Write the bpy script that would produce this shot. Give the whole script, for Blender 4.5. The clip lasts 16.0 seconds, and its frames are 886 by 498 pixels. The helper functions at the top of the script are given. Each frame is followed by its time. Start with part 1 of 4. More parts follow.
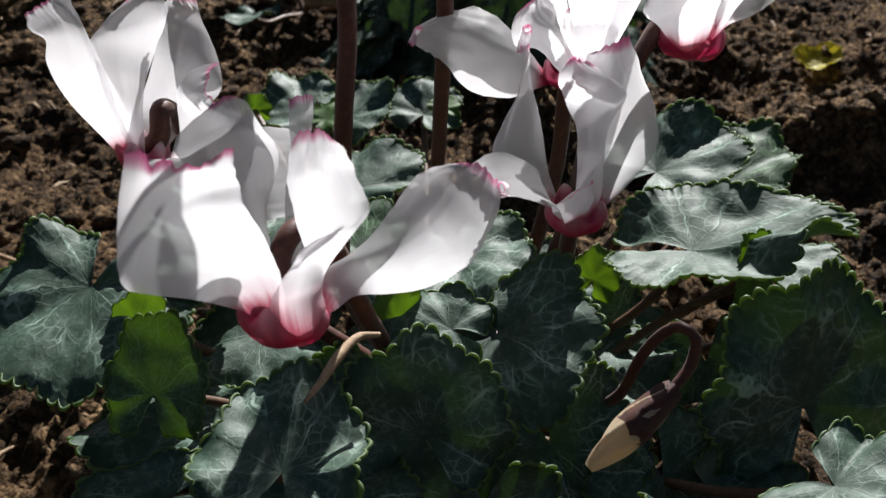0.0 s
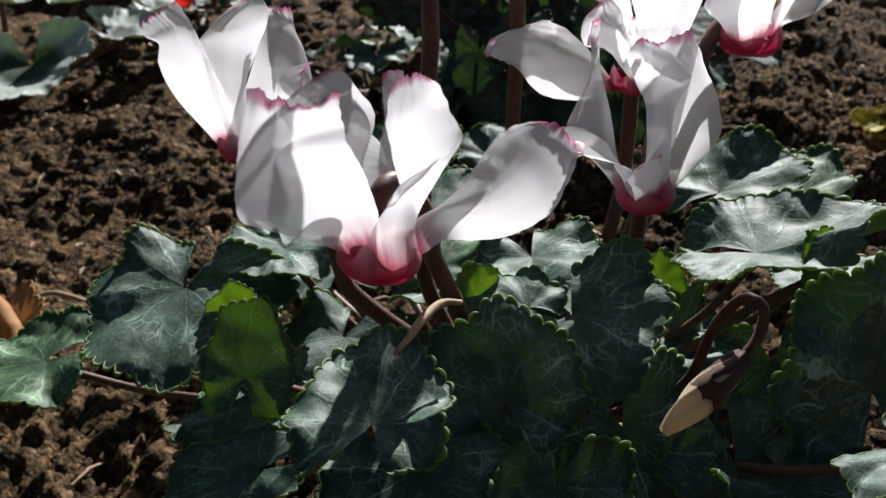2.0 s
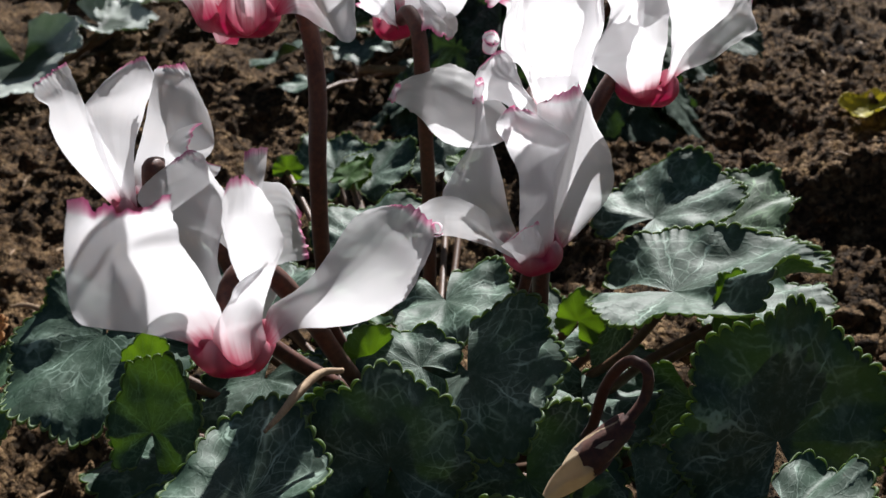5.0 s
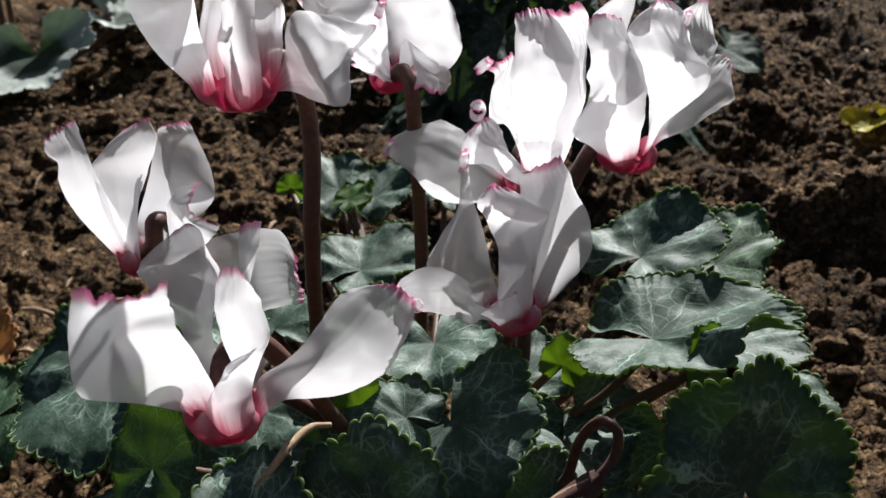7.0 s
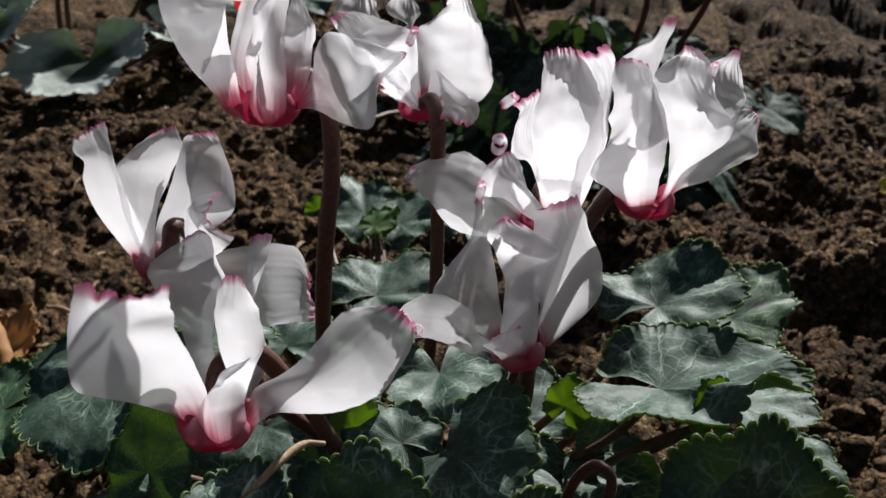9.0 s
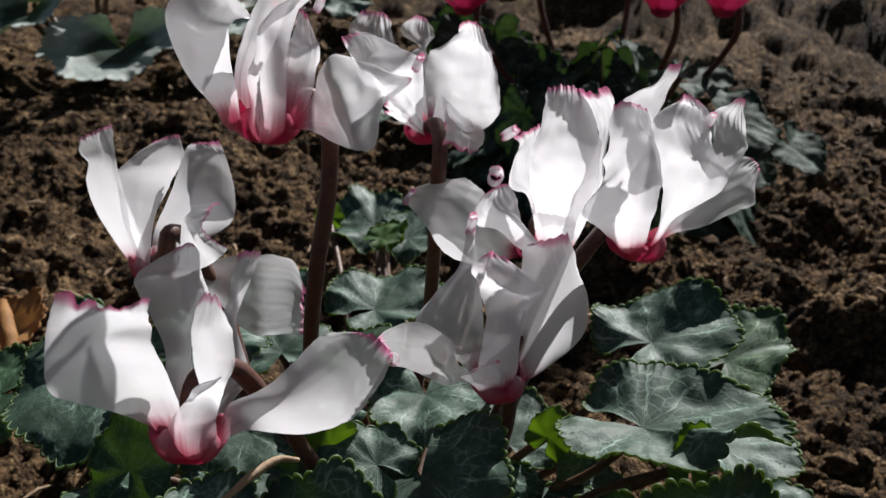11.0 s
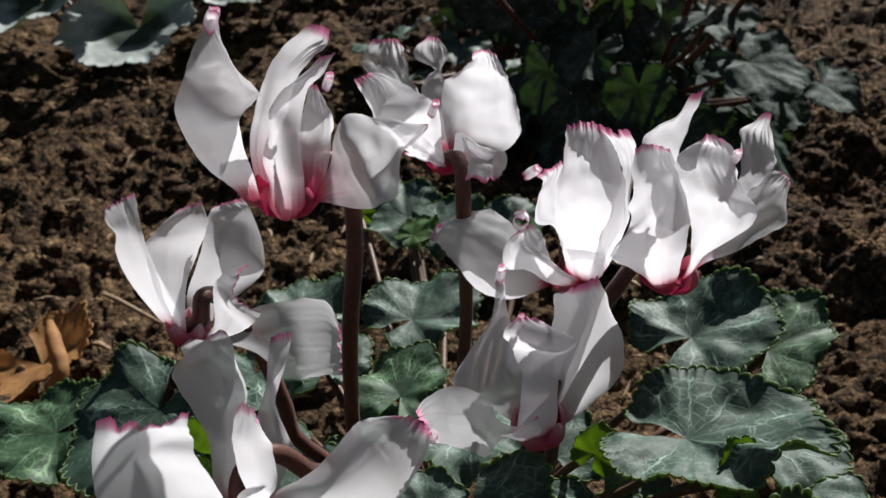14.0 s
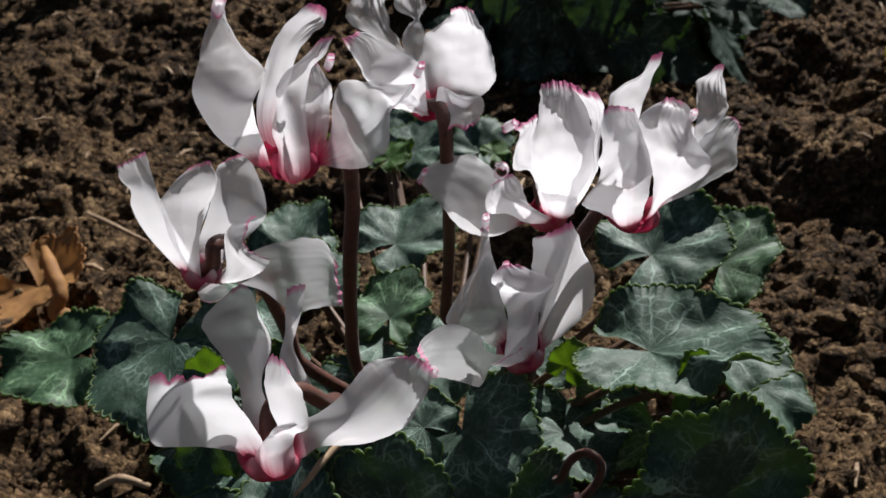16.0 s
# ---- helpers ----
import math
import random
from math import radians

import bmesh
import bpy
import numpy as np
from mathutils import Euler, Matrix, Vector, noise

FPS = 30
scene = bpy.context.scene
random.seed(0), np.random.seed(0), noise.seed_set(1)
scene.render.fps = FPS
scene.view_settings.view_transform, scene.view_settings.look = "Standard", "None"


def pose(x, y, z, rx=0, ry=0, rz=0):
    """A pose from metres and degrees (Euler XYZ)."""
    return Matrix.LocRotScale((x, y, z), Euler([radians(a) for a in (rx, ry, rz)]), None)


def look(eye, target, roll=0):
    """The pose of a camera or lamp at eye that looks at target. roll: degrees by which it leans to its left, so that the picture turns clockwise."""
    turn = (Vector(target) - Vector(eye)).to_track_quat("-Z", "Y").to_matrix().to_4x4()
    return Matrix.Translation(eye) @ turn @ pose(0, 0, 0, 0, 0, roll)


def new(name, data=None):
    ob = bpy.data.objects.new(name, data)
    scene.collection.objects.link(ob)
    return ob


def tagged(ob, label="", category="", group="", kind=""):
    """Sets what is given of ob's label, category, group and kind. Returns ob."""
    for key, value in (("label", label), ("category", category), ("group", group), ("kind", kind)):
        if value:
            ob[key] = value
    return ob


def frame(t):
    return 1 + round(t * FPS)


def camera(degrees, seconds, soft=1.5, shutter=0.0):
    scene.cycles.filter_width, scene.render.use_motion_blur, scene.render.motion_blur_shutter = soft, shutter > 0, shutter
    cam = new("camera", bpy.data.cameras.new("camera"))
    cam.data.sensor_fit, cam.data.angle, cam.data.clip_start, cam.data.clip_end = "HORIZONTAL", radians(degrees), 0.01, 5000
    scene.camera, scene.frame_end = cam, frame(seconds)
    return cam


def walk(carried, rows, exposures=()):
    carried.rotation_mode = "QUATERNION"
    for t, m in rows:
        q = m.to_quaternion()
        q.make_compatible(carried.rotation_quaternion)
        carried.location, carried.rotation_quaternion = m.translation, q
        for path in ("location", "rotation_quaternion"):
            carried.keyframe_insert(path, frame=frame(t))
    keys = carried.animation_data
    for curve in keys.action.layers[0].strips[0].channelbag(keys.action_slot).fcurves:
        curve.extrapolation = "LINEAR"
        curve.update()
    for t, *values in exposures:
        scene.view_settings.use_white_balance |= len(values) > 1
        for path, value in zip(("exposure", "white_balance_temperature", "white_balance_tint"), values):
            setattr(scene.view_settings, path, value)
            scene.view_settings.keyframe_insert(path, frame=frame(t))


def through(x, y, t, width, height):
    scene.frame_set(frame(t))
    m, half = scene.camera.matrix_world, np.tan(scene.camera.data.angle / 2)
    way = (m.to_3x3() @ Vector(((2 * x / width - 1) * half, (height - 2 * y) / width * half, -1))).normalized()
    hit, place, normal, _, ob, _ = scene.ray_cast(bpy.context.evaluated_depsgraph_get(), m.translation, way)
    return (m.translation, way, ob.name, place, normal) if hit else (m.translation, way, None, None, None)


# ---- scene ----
cam = camera(47.6, 16.0)
PATH = [
    (0, (0.0107, -0.1612, 0.1994), (-0.0804, 0.7014, -0.2982), -1.36),
    (0.5, (0.0100, -0.1628, 0.1915), (-0.0987, 0.7234, -0.2590), -1.09),
    (1, (0.0098, -0.1650, 0.1887), (-0.1074, 0.7236, -0.2548), -1.01),
    (1.5, (0.0105, -0.1762, 0.1855), (-0.1265, 0.7313, -0.2116), -2.17),
    (2, (0.0084, -0.1823, 0.1850), (-0.1404, 0.7193, -0.2213), -3.04),
    (2.5, (0.0095, -0.1792, 0.1858), (-0.1504, 0.7176, -0.2268), -3.70),
    (3, (0.0106, -0.1791, 0.1867), (-0.1572, 0.7167, -0.2247), -3.93),
    (3.5, (0.0164, -0.1773, 0.1840), (-0.1714, 0.7183, -0.2192), -4.88),
    (4, (0.0210, -0.1768, 0.1917), (-0.1567, 0.7031, -0.2489), -5.45),
    (4.5, (0.0294, -0.1715, 0.1957), (-0.1512, 0.7092, -0.2423), -5.16),
    (4.7, (0.0325, -0.1694, 0.1973), (-0.1460, 0.7120, -0.2400), -4.95),
    (6.8, (0.0391, -0.1690, 0.2168), (-0.1449, 0.6986, -0.2451), -4.64),
    (7, (0.0412, -0.1699, 0.2188), (-0.1480, 0.6981, -0.2403), -4.26),
    (7.5, (0.0415, -0.1697, 0.2218), (-0.1531, 0.7015, -0.2291), -3.46),
    (8, (0.0424, -0.1697, 0.2207), (-0.1638, 0.7076, -0.2125), -3.14),
    (8.5, (0.0442, -0.1699, 0.2185), (-0.1720, 0.7113, -0.2020), -3.04),
    (8.7, (0.0451, -0.1700, 0.2175), (-0.1739, 0.7091, -0.2058), -1.86),
    (10.8, (0.0504, -0.1687, 0.2210), (-0.1935, 0.7054, -0.1991), 2.96),
    (11, (0.0526, -0.1676, 0.2228), (-0.1970, 0.7036, -0.2001), 3.33),
    (11.5, (0.0582, -0.1671, 0.2303), (-0.2102, 0.7029, -0.1833), 3.70),
    (12, (0.0601, -0.1661, 0.2291), (-0.2186, 0.7045, -0.1763), 3.39),
    (12.5, (0.0620, -0.1643, 0.2268), (-0.2136, 0.6879, -0.2179), 2.57),
    (13, (0.0542, -0.1620, 0.2303), (-0.2096, 0.6811, -0.2382), 1.72),
    (13.5, (0.0532, -0.1562, 0.2420), (-0.2218, 0.6607, -0.2649), -0.98),
    (14, (0.0505, -0.1549, 0.2461), (-0.2241, 0.6697, -0.2484), -2.52),
    (14.5, (0.0500, -0.1565, 0.2524), (-0.2081, 0.6530, -0.2750), -4.01),
    (15, (0.0489, -0.1606, 0.2648), (-0.1964, 0.6219, -0.3075), -4.40),
    (15.5, (0.0492, -0.1653, 0.2691), (-0.1830, 0.6122, -0.3153), -3.82),
    (16, (0.0484, -0.1682, 0.2714), (-0.1727, 0.6038, -0.3245), -2.94),
]
walk(cam, [(t, look(eye, target, roll)) for t, eye, target, roll in PATH],
     exposures=[(0, 0.82), (4.5, 0.82), (7, 0.76), (7.5, 0.58), (8.5, 0.46), (11, 0.44), (16, 0.44)])
cam.data.dof.use_dof, cam.data.dof.focus_distance, cam.data.dof.aperture_fstop = True, 0.185, 52

# ---- light ----
SUN_TO = Vector((0.140, 0.797, 0.588)).normalized()
world = bpy.data.worlds.new("sky")
scene.world = world
world.use_nodes = True
wn = world.node_tree.nodes
sky = wn.new("ShaderNodeTexSky")
sky.sky_type = "NISHITA"
sky.sun_disc = False
sky.sun_elevation = math.asin(SUN_TO.z)
sky.sun_rotation = math.atan2(SUN_TO.x, SUN_TO.y)
world.node_tree.links.new(sky.outputs[0], wn["Background"].inputs[0])
wn["Background"].inputs[1].default_value = 0.018
sun_data = bpy.data.lights.new("sun", "SUN")
sun_data.energy, sun_data.angle, sun_data.color = 4.8, radians(0.53), (1.0, 0.975, 0.975)
sun = new("sun", sun_data)
sun.matrix_world = look(SUN_TO * 3, (0, 0, 0))


# ---- materials ----
class Nodes:
    """A short way to write node trees."""

    def __init__(self, name):
        self.mat = bpy.data.materials.new(name)
        self.mat.use_nodes = True
        self.tree = self.mat.node_tree
        self.tree.nodes.clear()

    def add(self, kind, at=None, **values):
        node = self.tree.nodes.new("ShaderNode" + kind)
        for key, value in (at or {}).items():
            self.put(node, key, value)
        for key, value in values.items():
            setattr(node, key, value)
        return node

    def put(self, node, key, value):
        if isinstance(value, bpy.types.NodeSocket):
            self.tree.links.new(value, node.inputs[key])
        else:
            node.inputs[key].default_value = value

    def noise(self, vector, scale, detail=3.0, rough=0.55, warp=0.0):
        return self.add("TexNoise", {"Vector": vector, "Scale": scale, "Detail": detail, "Roughness": rough, "Distortion": warp}).outputs["Fac"]

    def ramp(self, fac, *stops):
        node = self.add("ValToRGB", {"Fac": fac})
        band = node.color_ramp
        while len(band.elements) < len(stops):
            band.elements.new(0.5)
        for element, (place, colour) in zip(band.elements, stops):
            element.position = place
            element.color = (*colour, 1) if isinstance(colour, tuple) else (colour, colour, colour, 1)
        return node.outputs["Color"]

    def math(self, op, a, b=0.0):
        return self.add("Math", {0: a, 1: b}, operation=op).outputs[0]

    def mix(self, fac, a, b):
        node = self.add("Mix", None, data_type="RGBA")
        self.put(node, 0, fac)
        for slot, value in ((6, a), (7, b)):
            self.put(node, slot, (*value, 1) if isinstance(value, tuple) else value)
        return node.outputs[2]

    def bump(self, height, strength, distance):
        return self.add("Bump", {"Height": height, "Strength": strength, "Distance": distance}).outputs[0]

    def surface(self, colour, rough=0.6, normal=None, through=None, share=0.0, gloss=0.5, sheen=0.0, sheer=None):
        skin = self.add("BsdfPrincipled", {"Roughness": rough, "Specular IOR Level": gloss})
        self.put(skin, "Base Color", (*colour, 1) if isinstance(colour, tuple) else colour)
        if sheen:
            self.put(skin, "Sheen Weight", sheen)
        if normal is not None:
            self.put(skin, "Normal", normal)
        last = skin.outputs[0]
        if through is not None:
            lit = self.add("BsdfTranslucent")
            self.put(lit, "Color", (*through, 1) if isinstance(through, tuple) else through)
            both = self.add("MixShader", {0: share, 1: last, 2: lit.outputs[0]})
            last = both.outputs[0]
        if sheer is not None:
            clear = self.add("BsdfTransparent")
            last = self.add("MixShader", {0: sheer, 1: last, 2: clear.outputs[0]}).outputs[0]
        out = self.add("OutputMaterial", {"Surface": last})
        return self.mat


def petal_material(name, white, base, edge, sheer=0.22):
    n = Nodes(name)
    uv = n.add("UVMap", None, uv_map="UVMap").outputs[0]
    place = n.add("TexCoord").outputs["Object"]
    part_of = n.add("SeparateXYZ", {0: uv})
    across, along = part_of.outputs[0], part_of.outputs[1]
    wide = n.add("Mapping", {"Vector": uv, "Scale": (46.0, 2.2, 1.0)}).outputs[0]
    veins = n.noise(wide, 1.0, 3.0, 0.6, 0.3)
    streak = n.noise(n.add("Mapping", {"Vector": uv, "Scale": (9.0, 1.0, 1.0)}).outputs[0], 1.0, 3.0)
    far = n.add("SeparateXYZ", {0: n.add("UVMap", None, uv_map="Depth").outputs[0]}).outputs[0]
    depth = n.math("ADD", far, n.math("MULTIPLY", n.math("SUBTRACT", streak, 0.5), 0.22))
    blush = n.ramp(depth, (0.0, 1.0), (0.42, 1.0), (0.56, 0.82), (0.70, 0.24), (0.92, 0.0))
    lip = n.math("ADD", along, n.math("MULTIPLY", n.math("SUBTRACT", n.noise(place, 130.0, 3.0), 0.5), 0.06))
    edging = n.ramp(lip, (0.0, 0.0), (0.958, 0.0), (0.982, 0.66), (1.0, 0.95))
    tone = n.ramp(n.noise(place, 70.0, 3.0), (0.35, tuple(c * 0.94 for c in white)), (0.7, white))
    colour = n.mix(blush, tone, base)
    colour = n.mix(edging, colour, edge)
    relief = n.bump(veins, 0.08, 0.0004)
    # the fleshy crimson base lets less light through than the thin blade
    thin = n.math("SUBTRACT", 1.0, n.math("MULTIPLY", n.math("MAXIMUM", blush, edging), 0.75))
    return n.surface(colour, 0.5, relief, colour, n.math("MULTIPLY", thin, 0.68), 0.35, sheer=n.math("MULTIPLY", thin, sheer))


def leaf_material(name, green, silver, glow, share=0.3, rough=0.6, gloss=0.35):
    n = Nodes(name)
    uv = n.add("UVMap").outputs[0]
    place = n.add("TexCoord").outputs["Object"]
    part_of = n.add("SeparateXYZ", {0: uv})
    turn, out = part_of.outputs[0], part_of.outputs[1]
    blur = n.math("MULTIPLY", n.math("SUBTRACT", n.noise(place, 85.0, 4.0), 0.5), 0.13)
    fan = n.math("ABSOLUTE", n.math("SUBTRACT", n.math("FRACT", n.math("MULTIPLY", n.math("ADD", turn, blur), 11.0)), 0.5))
    main_vein = n.ramp(fan, (0.0, 1.0), (0.025, 0.9), (0.06, 0.0))
    cells = n.add("TexVoronoi", {"Vector": n.add("Mapping", {"Vector": uv, "Scale": (26.0, 7.0, 1.0)}).outputs[0], "Scale": 1.0}, feature="DISTANCE_TO_EDGE").outputs["Distance"]
    net = n.ramp(cells, (0.0, 1.0), (0.04, 0.5), (0.09, 0.0))
    vein = n.math("MAXIMUM", main_vein, n.math("MULTIPLY", net, 0.55))
    rim = n.ramp(n.math("ADD", out, n.math("MULTIPLY", n.math("SUBTRACT", n.noise(place, 90.0, 4.0, 0.7), 0.5), 0.55)), (0.15, 0.55), (0.45, 1.0), (0.82, 0.95), (0.95, 0.25))
    speck = n.ramp(n.noise(place, 620.0, 4.0, 0.75), (0.50, 0.35), (0.66, 1.0))
    broken = n.ramp(n.noise(place, 110.0, 3.0, 0.6), (0.42, 0.0), (0.60, 1.0))
    mottle = n.math("MULTIPLY", speck, n.ramp(n.noise(place, 150.0, 5.0, 0.7), (0.40, 0.40), (0.60, 1.0)))
    marble = n.math("MULTIPLY", rim, mottle)
    colour = n.mix(n.math("MULTIPLY", marble, 0.62), green, silver)
    colour = n.mix(n.math("MULTIPLY", n.math("MULTIPLY", vein, broken), n.math("MULTIPLY", rim, 0.75)), colour, tuple(min(1, c * 1.7 + 0.05) for c in silver))
    relief = n.bump(n.math("SUBTRACT", n.noise(place, 420.0, 3.0), n.math("MULTIPLY", vein, 0.4)), 0.4, 0.0003)
    lit = n.mix(n.math("MULTIPLY", vein, 0.35), glow, tuple(c * 0.55 for c in glow))
    return n.surface(colour, rough, relief, lit, share, gloss)


def plain_material(name, colour, dark, scale, rough=0.6, relief=0.3, depth=0.0004, through=None, share=0.0, gloss=0.4, sheen=0.0):
    n = Nodes(name)
    place = n.add("TexCoord").outputs["Object"]
    grain = n.noise(place, scale, 5.0, 0.65)
    patch = n.noise(place, scale * 0.17, 3.0)
    tint = n.mix(n.ramp(n.math("ADD", n.math("MULTIPLY", grain, 0.6), n.math("MULTIPLY", patch, 0.4)), (0.36, 0.0), (0.62, 1.0)), dark, colour)
    return n.surface(tint, rough, n.bump(grain, relief, depth), through, share, gloss, sheen)


def soil_material():
    n = Nodes("soil")
    place = n.add("TexCoord").outputs["Object"]
    fine = n.noise(place, 320.0, 6.0, 0.7)
    mid = n.noise(place, 70.0, 5.0, 0.65)
    broad = n.noise(place, 9.0, 4.0)
    heap = n.math("ADD", n.math("MULTIPLY", fine, 0.35), n.math("ADD", n.math("MULTIPLY", mid, 0.4), n.math("MULTIPLY", broad, 0.25)))
    crumb = n.add("TexVoronoi", {"Vector": n.add("VectorMath", {0: place, 1: n.add("Mapping", {"Vector": n.add("TexNoise", {"Vector": place, "Scale": 240.0}).outputs["Color"], "Scale": (0.004, 0.004, 0.004)}).outputs[0]}).outputs[0], "Scale": 430.0})
    grain = n.add("SeparateXYZ", {0: crumb.outputs["Color"]}).outputs[0]
    heap = n.math("ADD", heap, n.math("MULTIPLY", n.math("SUBTRACT", grain, 0.5), 0.15))
    colour = n.ramp(heap, (0.36, (0.010, 0.0068, 0.0042)), (0.47, (0.062, 0.039, 0.0205)), (0.56, (0.160, 0.099, 0.050)), (0.68, (0.40, 0.275, 0.145)))
    straw = n.ramp(n.noise(n.add("Mapping", {"Vector": place, "Scale": (60.0, 190.0, 60.0), "Rotation": (0, 0, 0.6)}).outputs[0], 1.0, 2.0, 0.5, 1.2), (0.70, 0.0), (0.76, 1.0))
    colour = n.mix(n.math("MULTIPLY", straw, 0.55), colour, (0.36, 0.24, 0.11))
    return n.surface(colour, 0.92, n.bump(n.math("SUBTRACT", n.math("ADD", fine, n.math("MULTIPLY", mid, 0.6)), n.math("MULTIPLY", crumb.outputs["Distance"], 0.7)), 0.9, 0.004), gloss=0.15)


SOIL = soil_material()
PETAL = petal_material("white_petal", (0.92, 0.915, 0.935), (0.50, 0.014, 0.085), (0.76, 0.13, 0.34))
PINK_PETAL = petal_material("pink_petal", (0.58, 0.035, 0.14), (0.45, 0.02, 0.09), (0.60, 0.07, 0.2))
LEAF = leaf_material("marbled_leaf", (0.016, 0.046, 0.024), (0.215, 0.305, 0.245), (0.05, 0.12, 0.008), 0.04)
THIN_LEAF = leaf_material("thin_green_leaf", (0.014, 0.046, 0.018), (0.20, 0.34, 0.18), (0.12, 0.26, 0.008), 0.10)
RIM = plain_material("leaf_edge", (0.17, 0.25, 0.11), (0.03, 0.07, 0.03), 420.0, 0.5, 0.3, 0.0002, through=(0.36, 0.50, 0.06), share=0.4)
SILVER_LEAF = leaf_material("silver_leaf", (0.014, 0.032, 0.020), (0.15, 0.21, 0.16), (0.10, 0.20, 0.03), 0.10, 0.7, 0.2)


def ring_leaf_material():
    """Dark in the middle, a broad pale silver band outside."""
    n = Nodes("silver_ring_leaf")
    uv = n.add("UVMap").outputs[0]
    place = n.add("TexCoord").outputs["Object"]
    out = n.add("SeparateXYZ", {0: uv}).outputs[1]
    grain = n.noise(place, 130.0, 4.0, 0.65)
    band = n.ramp(n.math("ADD", out, n.math("MULTIPLY", n.math("SUBTRACT", n.noise(place, 45.0, 4.0), 0.5), 0.35)), (0.40, 0.0), (0.58, 0.85), (0.9, 1.0))
    pale = n.ramp(grain, (0.3, (0.36, 0.41, 0.38)), (0.7, (0.60, 0.66, 0.60)))
    dark = n.ramp(grain, (0.3, (0.020, 0.035, 0.024)), (0.7, (0.055, 0.085, 0.060)))
    return n.surface(n.mix(band, dark, pale), 0.6, n.bump(grain, 0.4, 0.001), (0.12, 0.24, 0.05), 0.12, 0.35)


RING_LEAF = ring_leaf_material()
YOUNG_LEAF = leaf_material("young_leaf", (0.04, 0.10, 0.016), (0.09, 0.18, 0.05), (0.20, 0.38, 0.010), 0.25)
STEM = plain_material("red_brown_stem", (0.125, 0.040, 0.021), (0.045, 0.015, 0.011), 900.0, 0.5, 0.35, 0.0002, gloss=0.4, sheen=0.1)
STALK = plain_material("leaf_stalk", (0.16, 0.09, 0.05), (0.07, 0.035, 0.02), 500.0, 0.5, 0.3, 0.0003)
CALYX = plain_material("green_brown_calyx", (0.10, 0.085, 0.03), (0.05, 0.03, 0.015), 600.0, 0.6)
BUD = plain_material("cream_bud", (0.80, 0.70, 0.50), (0.62, 0.48, 0.32), 260.0, 0.55, through=(0.8, 0.65, 0.4), share=0.4)
DRY = plain_material("dry_brown", (0.50, 0.37, 0.23), (0.24, 0.15, 0.09), 380.0, 0.75, 0.6, 0.0005)
DRY_LEAF = plain_material("dry_orange_leaf", (0.50, 0.26, 0.09), (0.22, 0.10, 0.035), 120.0, 0.7, 0.6, 0.001, through=(0.5, 0.22, 0.06), share=0.3)
YELLOW = plain_material("yellow_leaf", (0.58, 0.50, 0.04), (0.36, 0.34, 0.03), 140.0, 0.55, 0.4, 0.0006, through=(0.6, 0.5, 0.03), share=0.35)
RED = plain_material("red_petal", (0.60, 0.02, 0.012), (0.42, 0.012, 0.01), 200.0, 0.5, through=(0.7, 0.03, 0.02), share=0.35)


# ---- mesh helpers ----
def mesh_object(name, verts, faces, material, parent=None, uvs=None, label="", smooth=True):
    me = bpy.data.meshes.new(name)
    me.from_pydata(verts, [], faces)
    if uvs is not None:
        layer = me.uv_layers.new(name="UVMap")
        for loop in me.loops:
            layer.data[loop.index].uv = uvs[loop.vertex_index]
    if smooth:
        me.polygons.foreach_set("use_smooth", [True] * len(me.polygons))
    me.materials.append(material)
    me.update()
    ob = new(name, me)
    if parent is not None:
        ob.parent = parent
    if label:
        ob["label"] = label
    return ob


def grid_faces(rows, cols, base=0, ring=False):
    faces = []
    for i in range(rows - 1):
        for j in range(cols if ring else cols - 1):
            k = (j + 1) % cols
            faces.append((base + i * cols + j, base + i * cols + k, base + (i + 1) * cols + k, base + (i + 1) * cols + j))
    return faces


def spline(knots, values, u):
    """A smooth curve through the values at the knots."""
    count = len(knots)
    i = max(0, min(count - 2, next((k for k in range(count - 1) if u <= knots[k + 1]), count - 2)))

    def slope(k):
        a, b = max(0, k - 1), min(count - 1, k + 1)
        return (values[b] - values[a]) / (knots[b] - knots[a])

    h = knots[i + 1] - knots[i]
    s = (u - knots[i]) / h
    return (values[i] * (2 * s**3 - 3 * s**2 + 1) + slope(i) * h * (s**3 - 2 * s**2 + s)
            + values[i + 1] * (-2 * s**3 + 3 * s**2) + slope(i + 1) * h * (s**3 - s**2))


def tube(name, points, radii, material, parent=None, label="", sides=12, steps=10):
    """A round stem through the points, with a closed end."""
    points = [Vector(p) for p in points]
    knots = [0.0]
    for a, b in zip(points, points[1:]):
        knots.append(knots[-1] + max(1e-5, (b - a).length))
    total = (len(points) - 1) * steps
    verts, side = [], Vector((1, 0.13, 0.21))
    path = [spline(knots, points, knots[-1] * i / total) for i in range(total + 1)]
    for i, p in enumerate(path):
        ahead = (path[min(total, i + 1)] - path[max(0, i - 1)]).normalized()
        side = (side - ahead * side.dot(ahead)).normalized()
        other = ahead.cross(side)
        place = i / total * (len(radii) - 1)
        k = min(len(radii) - 2, int(place))
        r = radii[k] * (1 - place + k) + radii[k + 1] * (place - k)
        r *= 1 + 0.05 * noise.noise(p * 300)
        for j in range(sides):
            a = math.tau * j / sides
            verts.append(p + (side * math.cos(a) + other * math.sin(a)) * r)
    faces = grid_faces(total + 1, sides, 0, True)
    verts += [path[0], path[-1]]
    n = len(verts)
    faces += [(n - 2, (j + 1) % sides, j) for j in range(sides)]
    faces += [(n - 1, total * sides + j, total * sides + (j + 1) % sides) for j in range(sides)]
    return mesh_object(name, verts, faces, material, parent, None, label)


